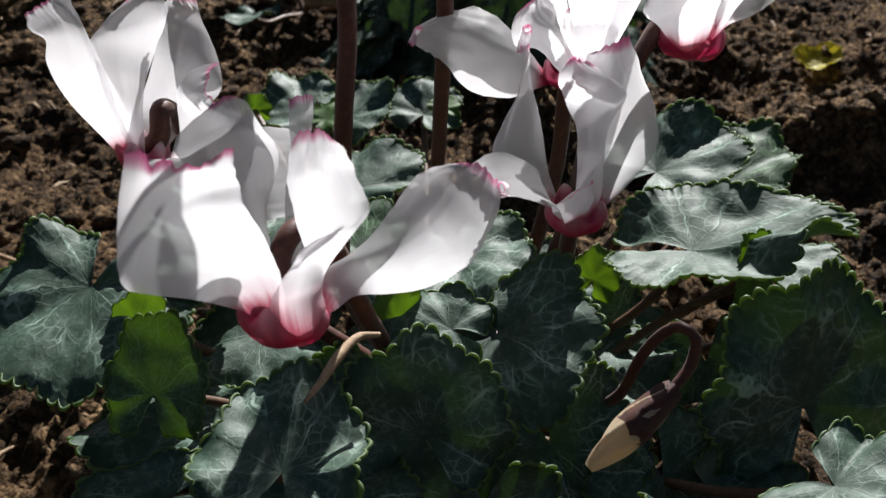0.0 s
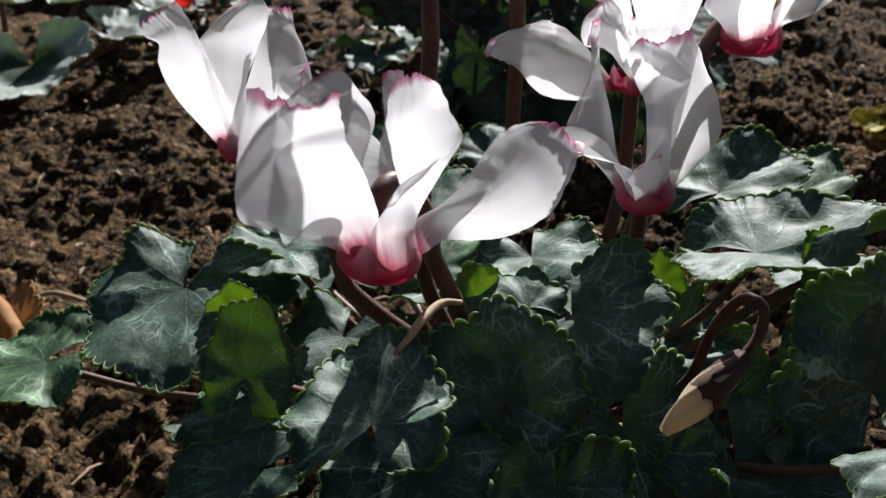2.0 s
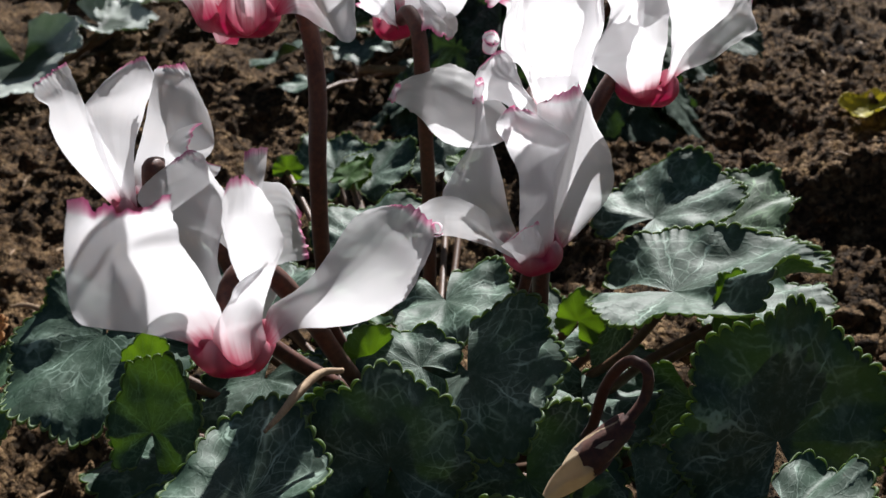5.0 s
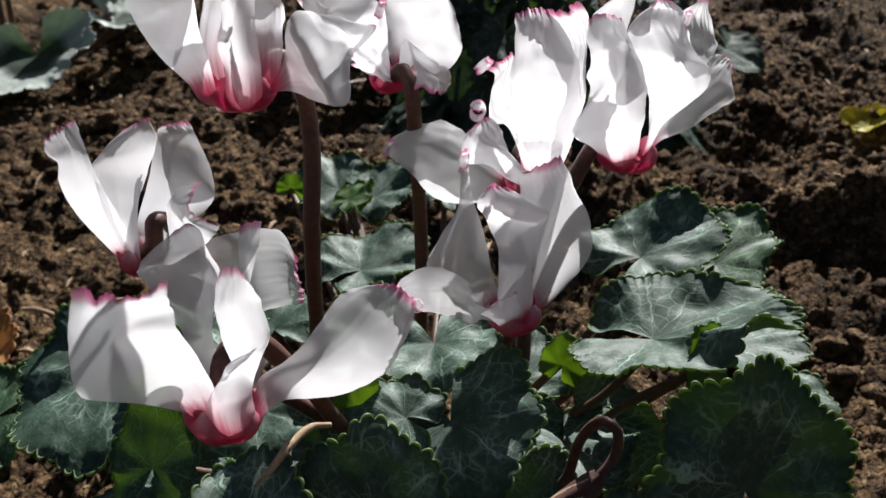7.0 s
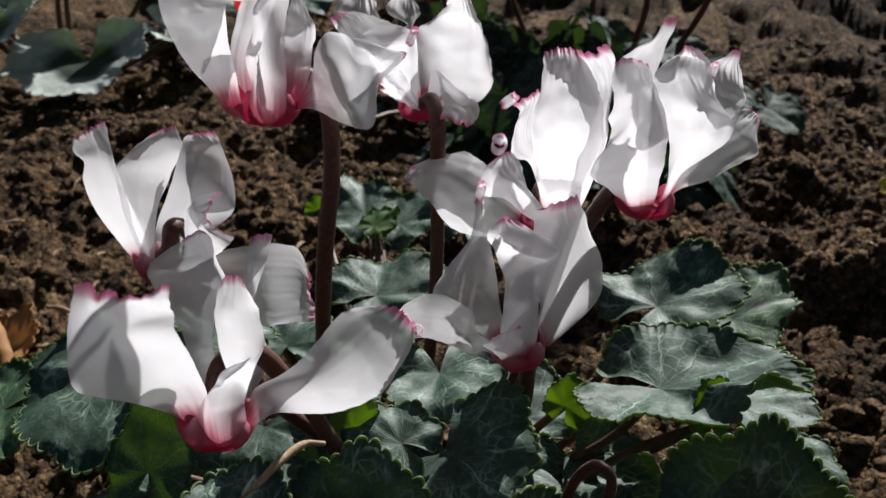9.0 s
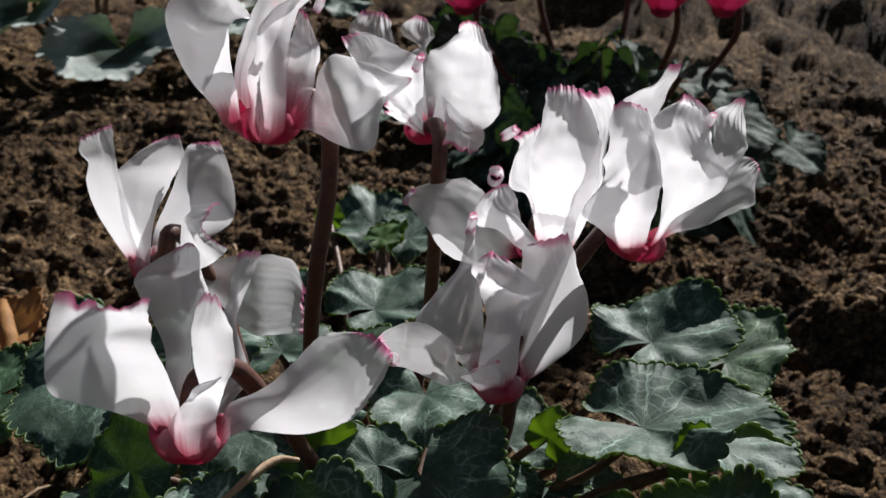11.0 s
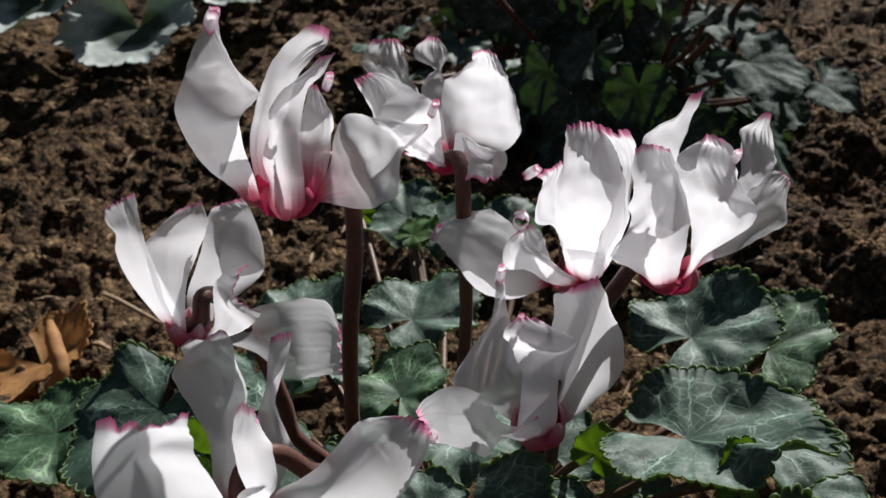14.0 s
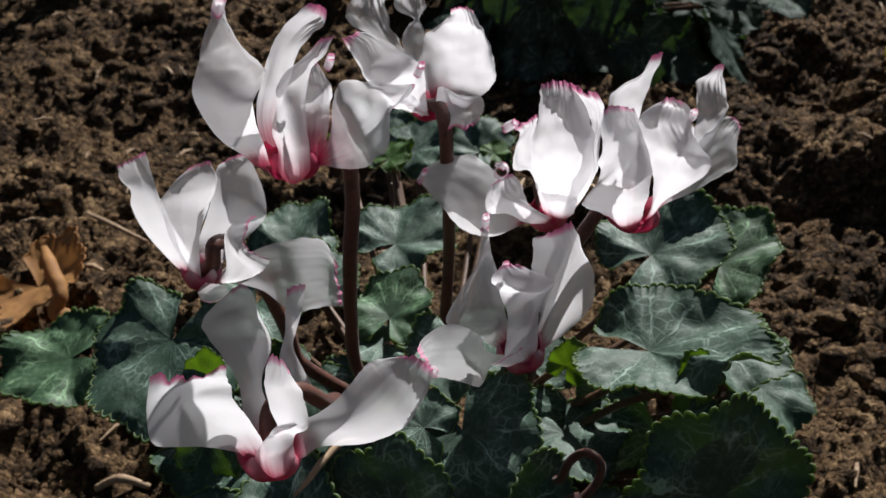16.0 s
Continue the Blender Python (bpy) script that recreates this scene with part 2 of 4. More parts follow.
# ---- flowers ----
def petal_form(*rows):
    """A petal's shape, in millimetres from the throat of its flower: rows from low down to the tip, each with the left edge,
    the right edge, how far the middle bellies out and how far it runs ahead of the edges."""
    return [(Vector(a) * 0.001, Vector(b) * 0.001, belly * 0.001, ahead * 0.001) for a, b, belly, ahead in rows]


def petal(form, parent, material, seed, ruffle=1.0, blush=6.5):
    first = form[0]
    form = [(first[0] * 0.4, first[1] * 0.4, first[2] * 0.3, 0.0)] + form
    centre = [(a + b) / 2 for a, b, _, _ in form]
    half = [(b - a) / 2 for a, b, _, _ in form]
    belly, lead = [f[2] for f in form], [f[3] for f in form]
    knots = [0.0]
    for a, b in zip(centre, centre[1:]):
        knots.append(knots[-1] + max(0.0016, (b - a).length))
    knots = [k / knots[-1] for k in knots]
    rows, cols = 64, 53
    verts, uvs, depths = [], [], []
    shift = Vector((seed * 3.7, seed * 1.3, seed * 2.1))
    for i in range(rows):
        u = i / (rows - 1)
        u = u + 0.06 * math.sin(math.pi * u) * u
        c, w = spline(knots, centre, u), spline(knots, half, u)
        cup, run = spline(knots, belly, u), spline(knots, lead, u)
        way = (spline(knots, centre, min(1, u + 0.03)) - spline(knots, centre, max(0, u - 0.03))).normalized()
        normal = w.cross(way).normalized()
        way = normal.cross(w).normalized()
        wide = min(1.0, w.length / 0.006)
        lip = max(0.0, (u - 0.91) / 0.09)
        edge = max(0.0, (u - 0.6) / 0.4)
        for j in range(cols):
            v = 2 * j / (cols - 1) - 1
            p = c + w * v + (normal * cup + way * run) * (1 - v * v)
            bend = noise.noise(Vector((v * 1.2, u * 1.6, 0)) + shift)
            p = p + normal * bend * 0.0007 * wide * min(1, u * 2) * (0.5 + 0.5 * ruffle)
            p = p + normal * 0.00004 * wide * noise.noise(Vector((v * 9.0, u * 1.4, 7.0)) + shift) * min(1, u * 1.5)
            if ruffle > 1.2:
                fold = noise.noise(p * 130 + shift) + 0.6 * noise.noise(p * 300 + shift)
                p = p + normal * fold * 0.00045 * ruffle * wide * min(1, u * 1.5)
            rim = max(edge, abs(v) ** 5 * min(1, u * 1.6) ** 2)
            crimp = noise.noise(Vector((v * 5.0 + 2 * abs(v) * u, u * 7.0, 4.0)) + shift)
            p = p + normal * crimp * (0.0003 if ruffle < 1.2 else 0.0007) * wide * ruffle * rim ** (4 if ruffle < 1.2 else 2.2)
            curl = noise.noise(Vector((v * 7.0, 3.0, 2.0)) + shift)
            p = p + normal * curl * 0.0005 * wide * lip ** 2
            tooth = 0.8 * noise.noise(Vector((v * 4.5, 2.0, 9.0)) + shift) + 0.7 * abs(noise.noise(Vector((v * 11.0, 5.0, 1.0)) + shift)) - 0.15
            p = p + way * tooth * 0.0014 * wide * lip ** 1.5
            fray = max(0.0, (abs(v) - 0.75) / 0.25) ** 2 * min(1, u * 1.4)
            if fray:
                ragged = 0.0005 * noise.noise(Vector((u * 7.0, round(v), 3.0)) + shift) + 0.0004 * ruffle * u * noise.noise(Vector((u * 24.0, round(v), 3.0)) + shift)
                p = p + w.normalized() * v * fray * ragged * wide
            verts.append(p)
            uvs.append((v * 0.5 + 0.5, u))
            depths.append((p.length * 1000 / blush * 0.5, 0.0))
    ob = mesh_object("petal", verts, grid_faces(rows, cols), material, parent, uvs)
    add_depths(ob.data, depths)
    return ob


def add_depths(me, depths):
    """How far up from the throat each point lies, for the crimson flush."""
    layer = me.uv_layers.new(name="Depth")
    for loop in me.loops:
        layer.data[loop.index].uv = depths[loop.vertex_index]


def throat(name, at, axis, parent, material, blush, size=1.0, bowl=1.0):
    """The fused base of a flower: a five-lobed cup that runs up into the petals, with a rolled mouth below."""
    profile = [(3.9, 5.0), (4.5, 4.2), (4.8, 3.2), (4.7, 2.2), (4.3, 1.2), (3.7, 0.2), (2.9, -0.4), (2.2, -0.5), (1.9, 0.0), (1.8, 1.2), (1.2, 2.2), (0.2, 2.4)]
    side = axis.orthogonal().normalized()
    other = axis.cross(side)
    sides, verts, uvs = 40, [], []
    for r, h in profile:
        for j in range(sides):
            a = math.tau * j / sides
            k = 1 + 0.05 * math.cos(5 * a)
            top = 1 + 0.25 * math.cos(5 * a) if h > 4 else 1
            verts.append(((side * math.cos(a) + other * math.sin(a)) * r * k * bowl + axis * h * top) * 0.001 * size)
            uvs.append((j / sides, 0.3))
    ob = mesh_object(name, verts, grid_faces(len(profile), sides, 0, True), material, parent, uvs)
    add_depths(ob.data, [(v.length * 500 / blush, 0.0) for v in verts])
    ob.location = at
    return ob


def calyx(axis, flower, size=1.0):
    side = axis.orthogonal().normalized()
    other = axis.cross(side)
    verts, faces = [], []
    for k in range(5):
        a = math.tau * k / 5 + 0.3
        d = side * math.cos(a) + other * math.sin(a)
        t = axis.cross(d)
        start = len(verts)
        for i, (r, h, w) in enumerate(((0.8, 3.2, 1.0), (1.8, 3.3, 1.1), (2.3, 3.7, 0.8), (2.5, 4.3, 0.15))):
            for s in (-1, 0, 1):
                verts.append((d * (r + 0.3 * (s == 0)) + axis * h + t * w * s) * 0.001 * size)
        faces += grid_faces(4, 3, start)
    return mesh_object("calyx", verts, faces, CALYX, flower)


def flower(parent, bloom, stem_points, radius=0.0017, petal_stuff=None, label="", size=1.0, frill=1.0, bowl=1.0, blush=6.5):
    """One bloom: throat, calyx, petals and the hooked stem that carries it."""
    at, *forms = bloom
    mean = sum(((f[-1][0] + f[-1][1]) / 2 for f in forms), Vector()) / len(forms)
    axis = (mean.normalized() + Vector((0, 0, 1.4))).normalized()
    ob = throat("flower", at, axis, parent, petal_stuff or PETAL, blush, size, bowl)
    if label:
        ob["label"] = label
    for k, form in enumerate(forms):
        petal(form, ob, petal_stuff or PETAL, k + at.x * 900, frill, blush)
    calyx(axis, ob, size)
    pts = [axis * 0.003 * size] + [Vector(p) - at for p in stem_points]
    tube("flower_stem", pts, (radius * 1.0, radius * 1.05, radius, radius * 1.05, radius * 1.15), STEM, ob)
    return ob


def petal_curl(parent, at, axis, radius, length, turns=1.25):
    """A scrap of a petal's edge rolled up on itself; at and axis in millimetres."""
    axis = Vector(axis).normalized()
    side = axis.orthogonal().normalized()
    other = axis.cross(side)
    rows, cols = 8, 22
    verts, uvs = [], []
    for i in range(rows):
        s = i / (rows - 1) - 0.5
        for j in range(cols):
            a = math.tau * turns * j / (cols - 1)
            r = radius * (0.55 + 0.45 * j / (cols - 1)) * (1 - 0.5 * s * s) * (1 + 0.15 * noise.noise(Vector((a, s * 4, length))))
            p = Vector(at) + axis * length * s * (1 + 0.12 * math.sin(3 * a)) + (side * math.cos(a) + other * math.sin(a)) * r
            verts.append(p * 0.001)
            uvs.append((0.5, 0.93 + 0.07 * abs(2 * s) ** 1.5))
    ob = mesh_object("petal_curl", verts, grid_faces(rows, cols), PETAL, parent, uvs, "curled pink petal edge")
    add_depths(ob.data, [(2.0, 0.0)] * len(verts))
    return ob


# ---- leaves ----
def leaf(parent, at, heading, across, material, seed, root=None, wave=1.0, teeth=None, name="leaf", stalk_material=None, curl=0.0, radius=0.0011, folds=(), reach=163, edge_stuff=None):
    """A rounded heart-shaped leaf with a beaded rim; heading runs from the stalk to the tip, across to one side."""
    at, heading, across = Vector(at) * 0.001, Vector(heading) * 0.001, Vector(across) * 0.001
    x = heading.normalized()
    y = (across - x * across.dot(x)).normalized()
    up = x.cross(y)
    if up.z < 0:
        y, up = -y, -up
    length, half = heading.length, max(0.006, abs(across.dot(y)))
    rng = random.Random(seed)
    phase, phase2 = rng.random() * 6.28, rng.random() * 6.28
    count = teeth or max(20, int((length + half) * 1000 * 1.05))
    cols, rows = count * 6 + 1, 14
    reach = radians(reach)
    verts, uvs = [], []
    skew = rng.uniform(-0.08, 0.08)
    for i in range(rows):
        t = (i / (rows - 1)) ** 0.85
        for j in range(cols):
            a = -reach + 2 * reach * j / (cols - 1)
            s = abs(a) / reach
            r = 1.0 + 0.04 * math.cos(2 * a) + skew * math.sin(a) + 0.05 * math.cos(7 * a + phase) + 0.09 * noise.noise(Vector((math.cos(a) * 2.2, math.sin(a) * 2.2, seed * 1.7)))
            if s > 0.8:
                r *= 1 - 1.1 * (s - 0.8) ** 1.3 * 2.2
            tooth = abs(math.sin(math.pi * count * j / (cols - 1))) ** 0.6
            r *= 1 + ((0.065 + 0.03 * noise.noise(Vector((a * 5, seed, 0)))) * tooth - 0.03) * t**7
            px = math.cos(a) * r * t * (length if abs(a) < math.pi / 2 else length * 0.72)
            py = math.sin(a) * r * t * half
            ripple = math.sin(4 * a + phase) * 0.55 + math.sin(7 * a + phase2) * 0.35
            h = wave * 0.19 * half * ripple * t * t + curl * half * t**3 - 0.10 * half * (1 - t) ** 2
            h += 0.0030 * noise.noise(Vector((px * 75, py * 75, seed))) * t + 0.0011 * noise.noise(Vector((px * 230, py * 230, seed))) * t
            h += 0.010 * half * math.cos(11 * a) * t * 0.2
            for turn, lift, wide in folds:
                h += lift * half * math.exp(-((a - turn) / wide) ** 2) * t**1.5
            p = at + x * px + y * py + up * h
            verts.append(p)
            uvs.append((a / math.tau + 0.5, t))
    ob = mesh_object(name, verts, grid_faces(rows, cols), material, parent, uvs)
    # the thick beaded edge
    edge = verts[(rows - 1) * cols:]
    bead_v, ring = [], 5
    for j, p in enumerate(edge):
        ahead = (edge[min(cols - 1, j + 1)] - edge[max(0, j - 1)]).normalized()
        out = (p - at).normalized()
        tooth = abs(math.sin(math.pi * count * j / (cols - 1)))
        r = (0.00012 + (0.00030 + 0.00022 * noise.noise(Vector((j * 0.09, seed, 2.0)))) * tooth) * min(1.2, length / 0.018)
        nrm = ahead.cross(out).normalized()
        q = out - ahead * out.dot(ahead)
        q.normalize()
        for k in range(ring):
            b = math.tau * k / ring
            bead_v.append(p + (q * math.cos(b) + nrm * math.sin(b)) * r)
    mesh_object("leaf_rim", bead_v, grid_faces(len(edge), ring, 0, True), edge_stuff or material, ob,
                [(0.5, 0.97)] * len(bead_v))
    if root is not None:
        root = Vector(root) * 0.001
        low = at - up * 0.004
        tube("leaf_stalk", [at - up * (0.10 * half + radius * 1.2), at * 0.75 + root * 0.25 - up * (0.10 * half + 0.004), (at + root * 1.4) / 2.4 - Vector((0, 0, 0.002)), root],
             (radius, radius * 1.1, radius * 1.4), stalk_material or STALK, ob, sides=8, steps=6)
    return ob


def plant(name, at, label, category="plant", group=""):
    ob = new(name)
    ob.location = at
    return tagged(ob, label, category, group)


# ---- ground ----
def soil_height(x, y):
    p = Vector((x, y, 0))
    far = max(0.45, 1 - max(abs(x), abs(y - 0.25)) / 1.6)
    far *= 1 / (1 + max(0, abs(x) - 6, abs(y) - 6))
    mound = 0.044 * math.exp(-((x + 0.03) ** 2 + (y - 0.02) ** 2) / 0.018)
    h = 0.022 * noise.noise(p * 5) + 0.016 * noise.noise(p * 13 + Vector((3, 1, 0)))
    h += 0.018 * (0.5 - abs(noise.noise(p * 27 + Vector((0, 5, 2))))) - 0.006
    h += 0.005 * (0.5 - abs(noise.noise(p * 62))) - 0.0025
    h += 0.0036 * noise.noise(p * 105) + 0.0030 * noise.noise(p * 190) + 0.0020 * noise.noise(p * 330)
    h += 0.0026 * noise.noise(p * 520) + 0.0016 * noise.noise(p * 800)
    mound += 0.036 * math.exp(-(x - 0.160) ** 2 / 0.0026 - (y - 0.270) ** 2 / 0.0009)
    back = min(1, max(0, (y - 0.55) * 2.5)) * (1 if y < 6 else 6 / y)
    furrow = 0.5 + 0.5 * math.sin(y * 21 + 2.2 * noise.noise(p * 3) + 0.8 * x)
    mound += back * (0.045 * furrow + 0.03 * noise.noise(p * 9) + 0.02 * noise.noise(p * 24))
    calm = 1 - 0.75 * math.exp(-((x + 0.01) ** 2 + (y - 0.03) ** 2) / 0.004)
    return h * calm * (0.35 + 0.65 * far) + mound - 0.004


def make_ground():
    def widening(start, sign, first, grow, far):
        """Ever wider steps from start out to the horizon."""
        out, d = [], first
        while not out or abs(out[-1] - start) < far:
            d *= grow if abs((out or [start])[-1]) < 3 else 1.35
            out.append((out[-1] if out else start) + sign * d)
        return out

    def between(a, b, count):
        return [a + (b - a) * i / count for i in range(count + 1)]

    out_x = widening(-0.36, -1, 0.0016, 1.06, 400)[::-1] + between(-0.36, 0.24, 380) + widening(0.24, 1, 0.0016, 1.06, 400)
    out_y = widening(0.0, -1, 0.002, 1.2, 400)[::-1] + between(0.0, 0.50, 310) + widening(0.50, 1, 0.0016, 1.022, 400)
    verts = [(x, y, soil_height(x, y)) for y in out_y for x in out_x]
    ob = mesh_object("ground", verts, grid_faces(len(out_y), len(out_x)), SOIL)
    return tagged(ob, "dark brown crumbly garden soil with small clods", "soil", kind="structure")


ground = make_ground()

# ---- the white cyclamen ----
ROOT = Vector((-0.012, 0.030, soil_height(-0.012, 0.030) - 0.002))
cyclamen = plant("cyclamen_plant", (0, 0, 0), "white cyclamen with crimson throats and marbled toothed leaves growing in soil")


def new_bloom(at):
    return [Vector(at)]


def stem_path(*points):
    foot = ROOT + Vector((random.uniform(-0.004, 0.004), random.uniform(-0.004, 0.004), 0))
    return [tuple(0.001 * c for c in p) for p in points] + [tuple(foot)]


bloom = new_bloom((-0.0234, -0.0484, 0.1200))
bloom.append(petal_form(
    ((-3.8, -2.0, 2.8), (1.3, -2.6, 3.0), 0.2, -0.2),
    ((-6.0, -2.3, 5.3), (1.2, -3.2, 9.5), 0.3, 0.1),
    ((-10.8, -4.7, 8.3), (1.0, -3.6, 12.6), -1.8, 1.0),
    ((-14.2, -7.8, 10.9), (0.1, -4.4, 17.5), -2.9, 1.6),
    ((-16.8, -10.5, 13.9), (-1.6, -4.7, 21.9), -2.6, 2.5),
    ((-15.4, -12.3, 22.1), (-2.8, -3.4, 24.8), -2.7, -0.3),
    ((-13.7, -12.5, 28.7), (-2.9, -3.4, 27.2), -2.0, -0.9),
    ((-13.1, -11.1, 32.5), (-2.9, -2.6, 28.9), -1.2, -1.6)))
bloom.append(petal_form(
    ((0.1, -4.6, 3.3), (6.0, -1.2, 4.4), 2.4, 0.8),
    ((-0.4, -4.4, 7.7), (5.7, -0.2, 7.7), 2.5, 1.9),
    ((2.1, -3.5, 12.3), (7.0, -1.0, 11.6), 0.2, 3.1),
    ((4.9, -2.3, 15.0), (14.2, -10.2, 24.3), -0.7, 0.4),
    ((4.0, -2.4, 18.8), (14.1, -8.4, 25.8), -0.1, 0.7),
    ((2.9, -1.1, 23.6), (12.5, -5.4, 28.2), 0.9, 0.5),
    ((3.3, -0.1, 27.2), (11.3, -5.3, 30.8), 0.1, 0.4),
    ((3.9, 1.2, 29.5), (9.8, -4.1, 31.5), 0.2, 0.8)))
bloom.append(petal_form(
    ((-0.5, 2.9, -1.0), (2.5, 6.5, -0.7), -0.9, 0.1),
    ((-1.8, 8.0, 2.0), (1.7, 13.2, 2.5), -1.4, 0.8),
    ((-2.1, 11.9, 6.5), (2.1, 18.9, 3.6), -1.0, -0.3),
    ((-2.1, 13.7, 11.5), (0.7, 19.6, 7.6), -0.9, -0.2),
    ((-1.9, 15.1, 15.5), (-1.2, 20.1, 13.3), -0.3, -0.1),
    ((-1.7, 18.4, 18.7), (-0.3, 20.6, 17.5), -0.1, -0.0),
    ((-2.3, 21.2, 21.6), (0.8, 22.5, 22.0), 0.9, -0.4),
    ((-2.9, 24.3, 24.9), (0.3, 27.5, 24.5), 0.1, 0.4)))
bloom.append(petal_form(
    ((-3.7, 2.4, -0.1), (-2.2, 4.3, -1.7), 0.0, 0.1),
    ((-7.4, 6.1, 6.0), (-2.8, 7.9, 6.4), -1.0, -0.0),
    ((-9.2, 9.3, 12.0), (-3.6, 8.8, 14.2), -2.6, -0.7),
    ((-13.0, 11.7, 16.1), (-2.0, 11.4, 19.4), -3.6, -0.1),
    ((-16.5, 13.8, 19.4), (-2.1, 13.3, 22.5), -4.0, 0.9),
    ((-17.5, 15.0, 21.8), (-5.1, 16.2, 24.9), -3.5, 2.8),
    ((-16.3, 18.8, 23.4), (-7.8, 19.8, 26.2), -1.2, 1.9),
    ((-14.5, 22.5, 24.4), (-10.5, 22.4, 26.1), 0.1, 1.1)))
bloom.append(petal_form(
    ((4.1, 2.4, 3.6), (7.1, 0.0, 4.1), 0.2, -0.1),
    ((4.3, 6.5, 6.2), (9.5, 2.6, 4.9), 0.8, 0.0),
    ((7.8, 8.8, 8.0), (13.6, 4.7, 4.2), 3.5, 0.5),
    ((11.9, 11.0, 11.2), (19.4, 6.7, 4.2), 4.0, 1.3),
    ((14.9, 13.2, 15.2), (24.5, 9.6, 6.1), 3.4, 1.6),
    ((17.6, 14.6, 18.0), (27.5, 12.8, 9.7), 1.8, 1.4),
    ((20.5, 15.1, 19.1), (29.0, 15.5, 13.2), 0.6, 0.6),
    ((23.0, 16.0, 19.2), (28.7, 18.7, 14.6), 0.6, 0.7)))
head = flower(cyclamen, bloom, stem_path((-24.0, -46.3, 125.5), (-24.4, -43.8, 129.9), (-22.9, -40.1, 132.0), (-20.7, -35.7, 129.1), (-18.8, -30.3, 120.9), (-20.3, -19.5, 110.0), (-17.2, -16.0, 99.0), (-13.0, 6.0, 66.0)), frill=0.9, blush=6.8, bowl=1.35)
petal_curl(head, (29.0, 18.5, 14.1), (0.3, -0.8, 0.45), 1.4, 2.5)

bloom = new_bloom((-0.0621, 0.0017, 0.1211))
bloom.append(petal_form(
    ((-3.1, -0.0, 1.7), (1.3, -2.1, 1.9), 0.3, 0.2),
    ((-5.8, -0.9, 5.7), (0.7, -2.0, 8.2), 0.5, 0.6),
    ((-12.3, 0.4, 13.2), (-0.9, -2.9, 15.5), 0.6, 0.5),
    ((-15.2, 1.9, 19.2), (-2.5, -3.1, 20.1), 0.4, 0.7),
    ((-15.4, 3.1, 23.2), (-5.2, -0.8, 25.2), 0.4, 0.6),
    ((-18.3, 5.1, 24.1), (-7.6, 2.5, 27.9), 0.0, 1.2),
    ((-20.8, 8.0, 26.2), (-12.9, 9.5, 30.1), 0.4, -0.1)))
bloom.append(petal_form(
    ((-0.8, -1.2, 2.4), (2.0, -2.9, 2.2), 0.4, 0.5),
    ((-1.7, -4.2, 11.9), (2.9, -2.4, 10.3), 0.4, 0.3),
    ((-3.1, -3.9, 19.1), (3.6, -0.8, 16.4), -0.1, 0.3),
    ((-4.1, -2.5, 23.9), (5.2, 1.4, 21.2), -0.2, 0.5),
    ((-4.0, -1.3, 25.6), (8.0, 2.3, 26.9), -0.5, 0.6),
    ((-2.1, 1.9, 27.9), (8.1, 3.7, 29.2), 0.5, 1.1),
    ((0.2, 4.8, 29.2), (6.2, 5.8, 31.7), 0.3, 0.7)))
bloom.append(petal_form(
    ((-0.7, 2.0, -0.3), (-0.3, 4.9, -1.8), -0.2, -0.3),
    ((-1.2, 4.7, 8.3), (6.0, 10.9, 4.5), -1.5, -0.5),
    ((1.1, 5.4, 14.0), (9.4, 17.2, 6.8), -0.1, 1.0),
    ((3.7, 6.8, 20.7), (10.9, 19.4, 9.5), 0.6, 2.4),
    ((4.4, 8.3, 24.8), (9.2, 22.3, 15.1), 1.6, 1.9),
    ((4.9, 10.1, 27.4), (7.0, 23.7, 20.6), 1.0, 0.7),
    ((6.1, 11.1, 28.4), (7.9, 18.2, 27.0), -0.3, -0.5)))
bloom.append(petal_form(
    ((3.0, 0.2, 0.7), (7.5, -1.2, 2.0), 0.5, 0.1),
    ((8.2, -0.9, 6.0), (14.4, -4.5, 6.6), 0.4, -0.1),
    ((8.5, 0.4, 11.7), (18.7, -5.0, 9.4), 0.9, -0.0),
    ((9.0, 1.5, 15.3), (20.1, -4.8, 10.9), 1.6, -0.8),
    ((10.9, 3.6, 17.7), (21.1, -3.9, 11.9), 1.8, -2.7),
    ((15.7, 4.8, 18.9), (21.7, -3.1, 12.9), 1.6, -4.0)))
bloom.append(petal_form(
    ((1.4, 4.8, -0.9), (3.8, 3.7, -2.0), -0.4, 0.2),
    ((5.0, 15.1, -2.0), (10.3, 10.2, -8.8), -0.2, -0.2),
    ((9.8, 21.5, -2.2), (15.0, 12.4, -15.7), 0.4, 0.4),
    ((14.5, 25.2, -2.7), (17.8, 15.1, -18.8), 0.0, 1.3),
    ((21.4, 27.8, -4.2), (23.0, 18.1, -18.8), -0.3, 0.6),
    ((24.6, 26.5, -10.0), (27.5, 19.7, -18.6), -1.0, 0.2)))
bloom.append(petal_form(
    ((3.5, -3.2, 3.3), (8.8, -3.9, 3.8), 0.1, 0.1),
    ((3.9, -7.6, 4.2), (10.8, -6.4, 4.8), -0.7, 2.4),
    ((5.5, -10.1, 3.6), (10.8, -8.4, 3.8), -1.2, 1.7)))
flower(cyclamen, bloom, stem_path((-58.4, 2.7, 126.6), (-57.6, 3.7, 131.6), (-57.5, 10.0, 128.0), (-56.6, 14.0, 120.1), (-55.5, 16.7, 114.0), (-52.4, 17.3, 105.4), (-48.3, 15.7, 94.8), (-45.7, 14.7, 85.8), (-22.0, 24.0, 58.0)), frill=0.9, blush=5.2, bowl=1.0, radius=0.0019)

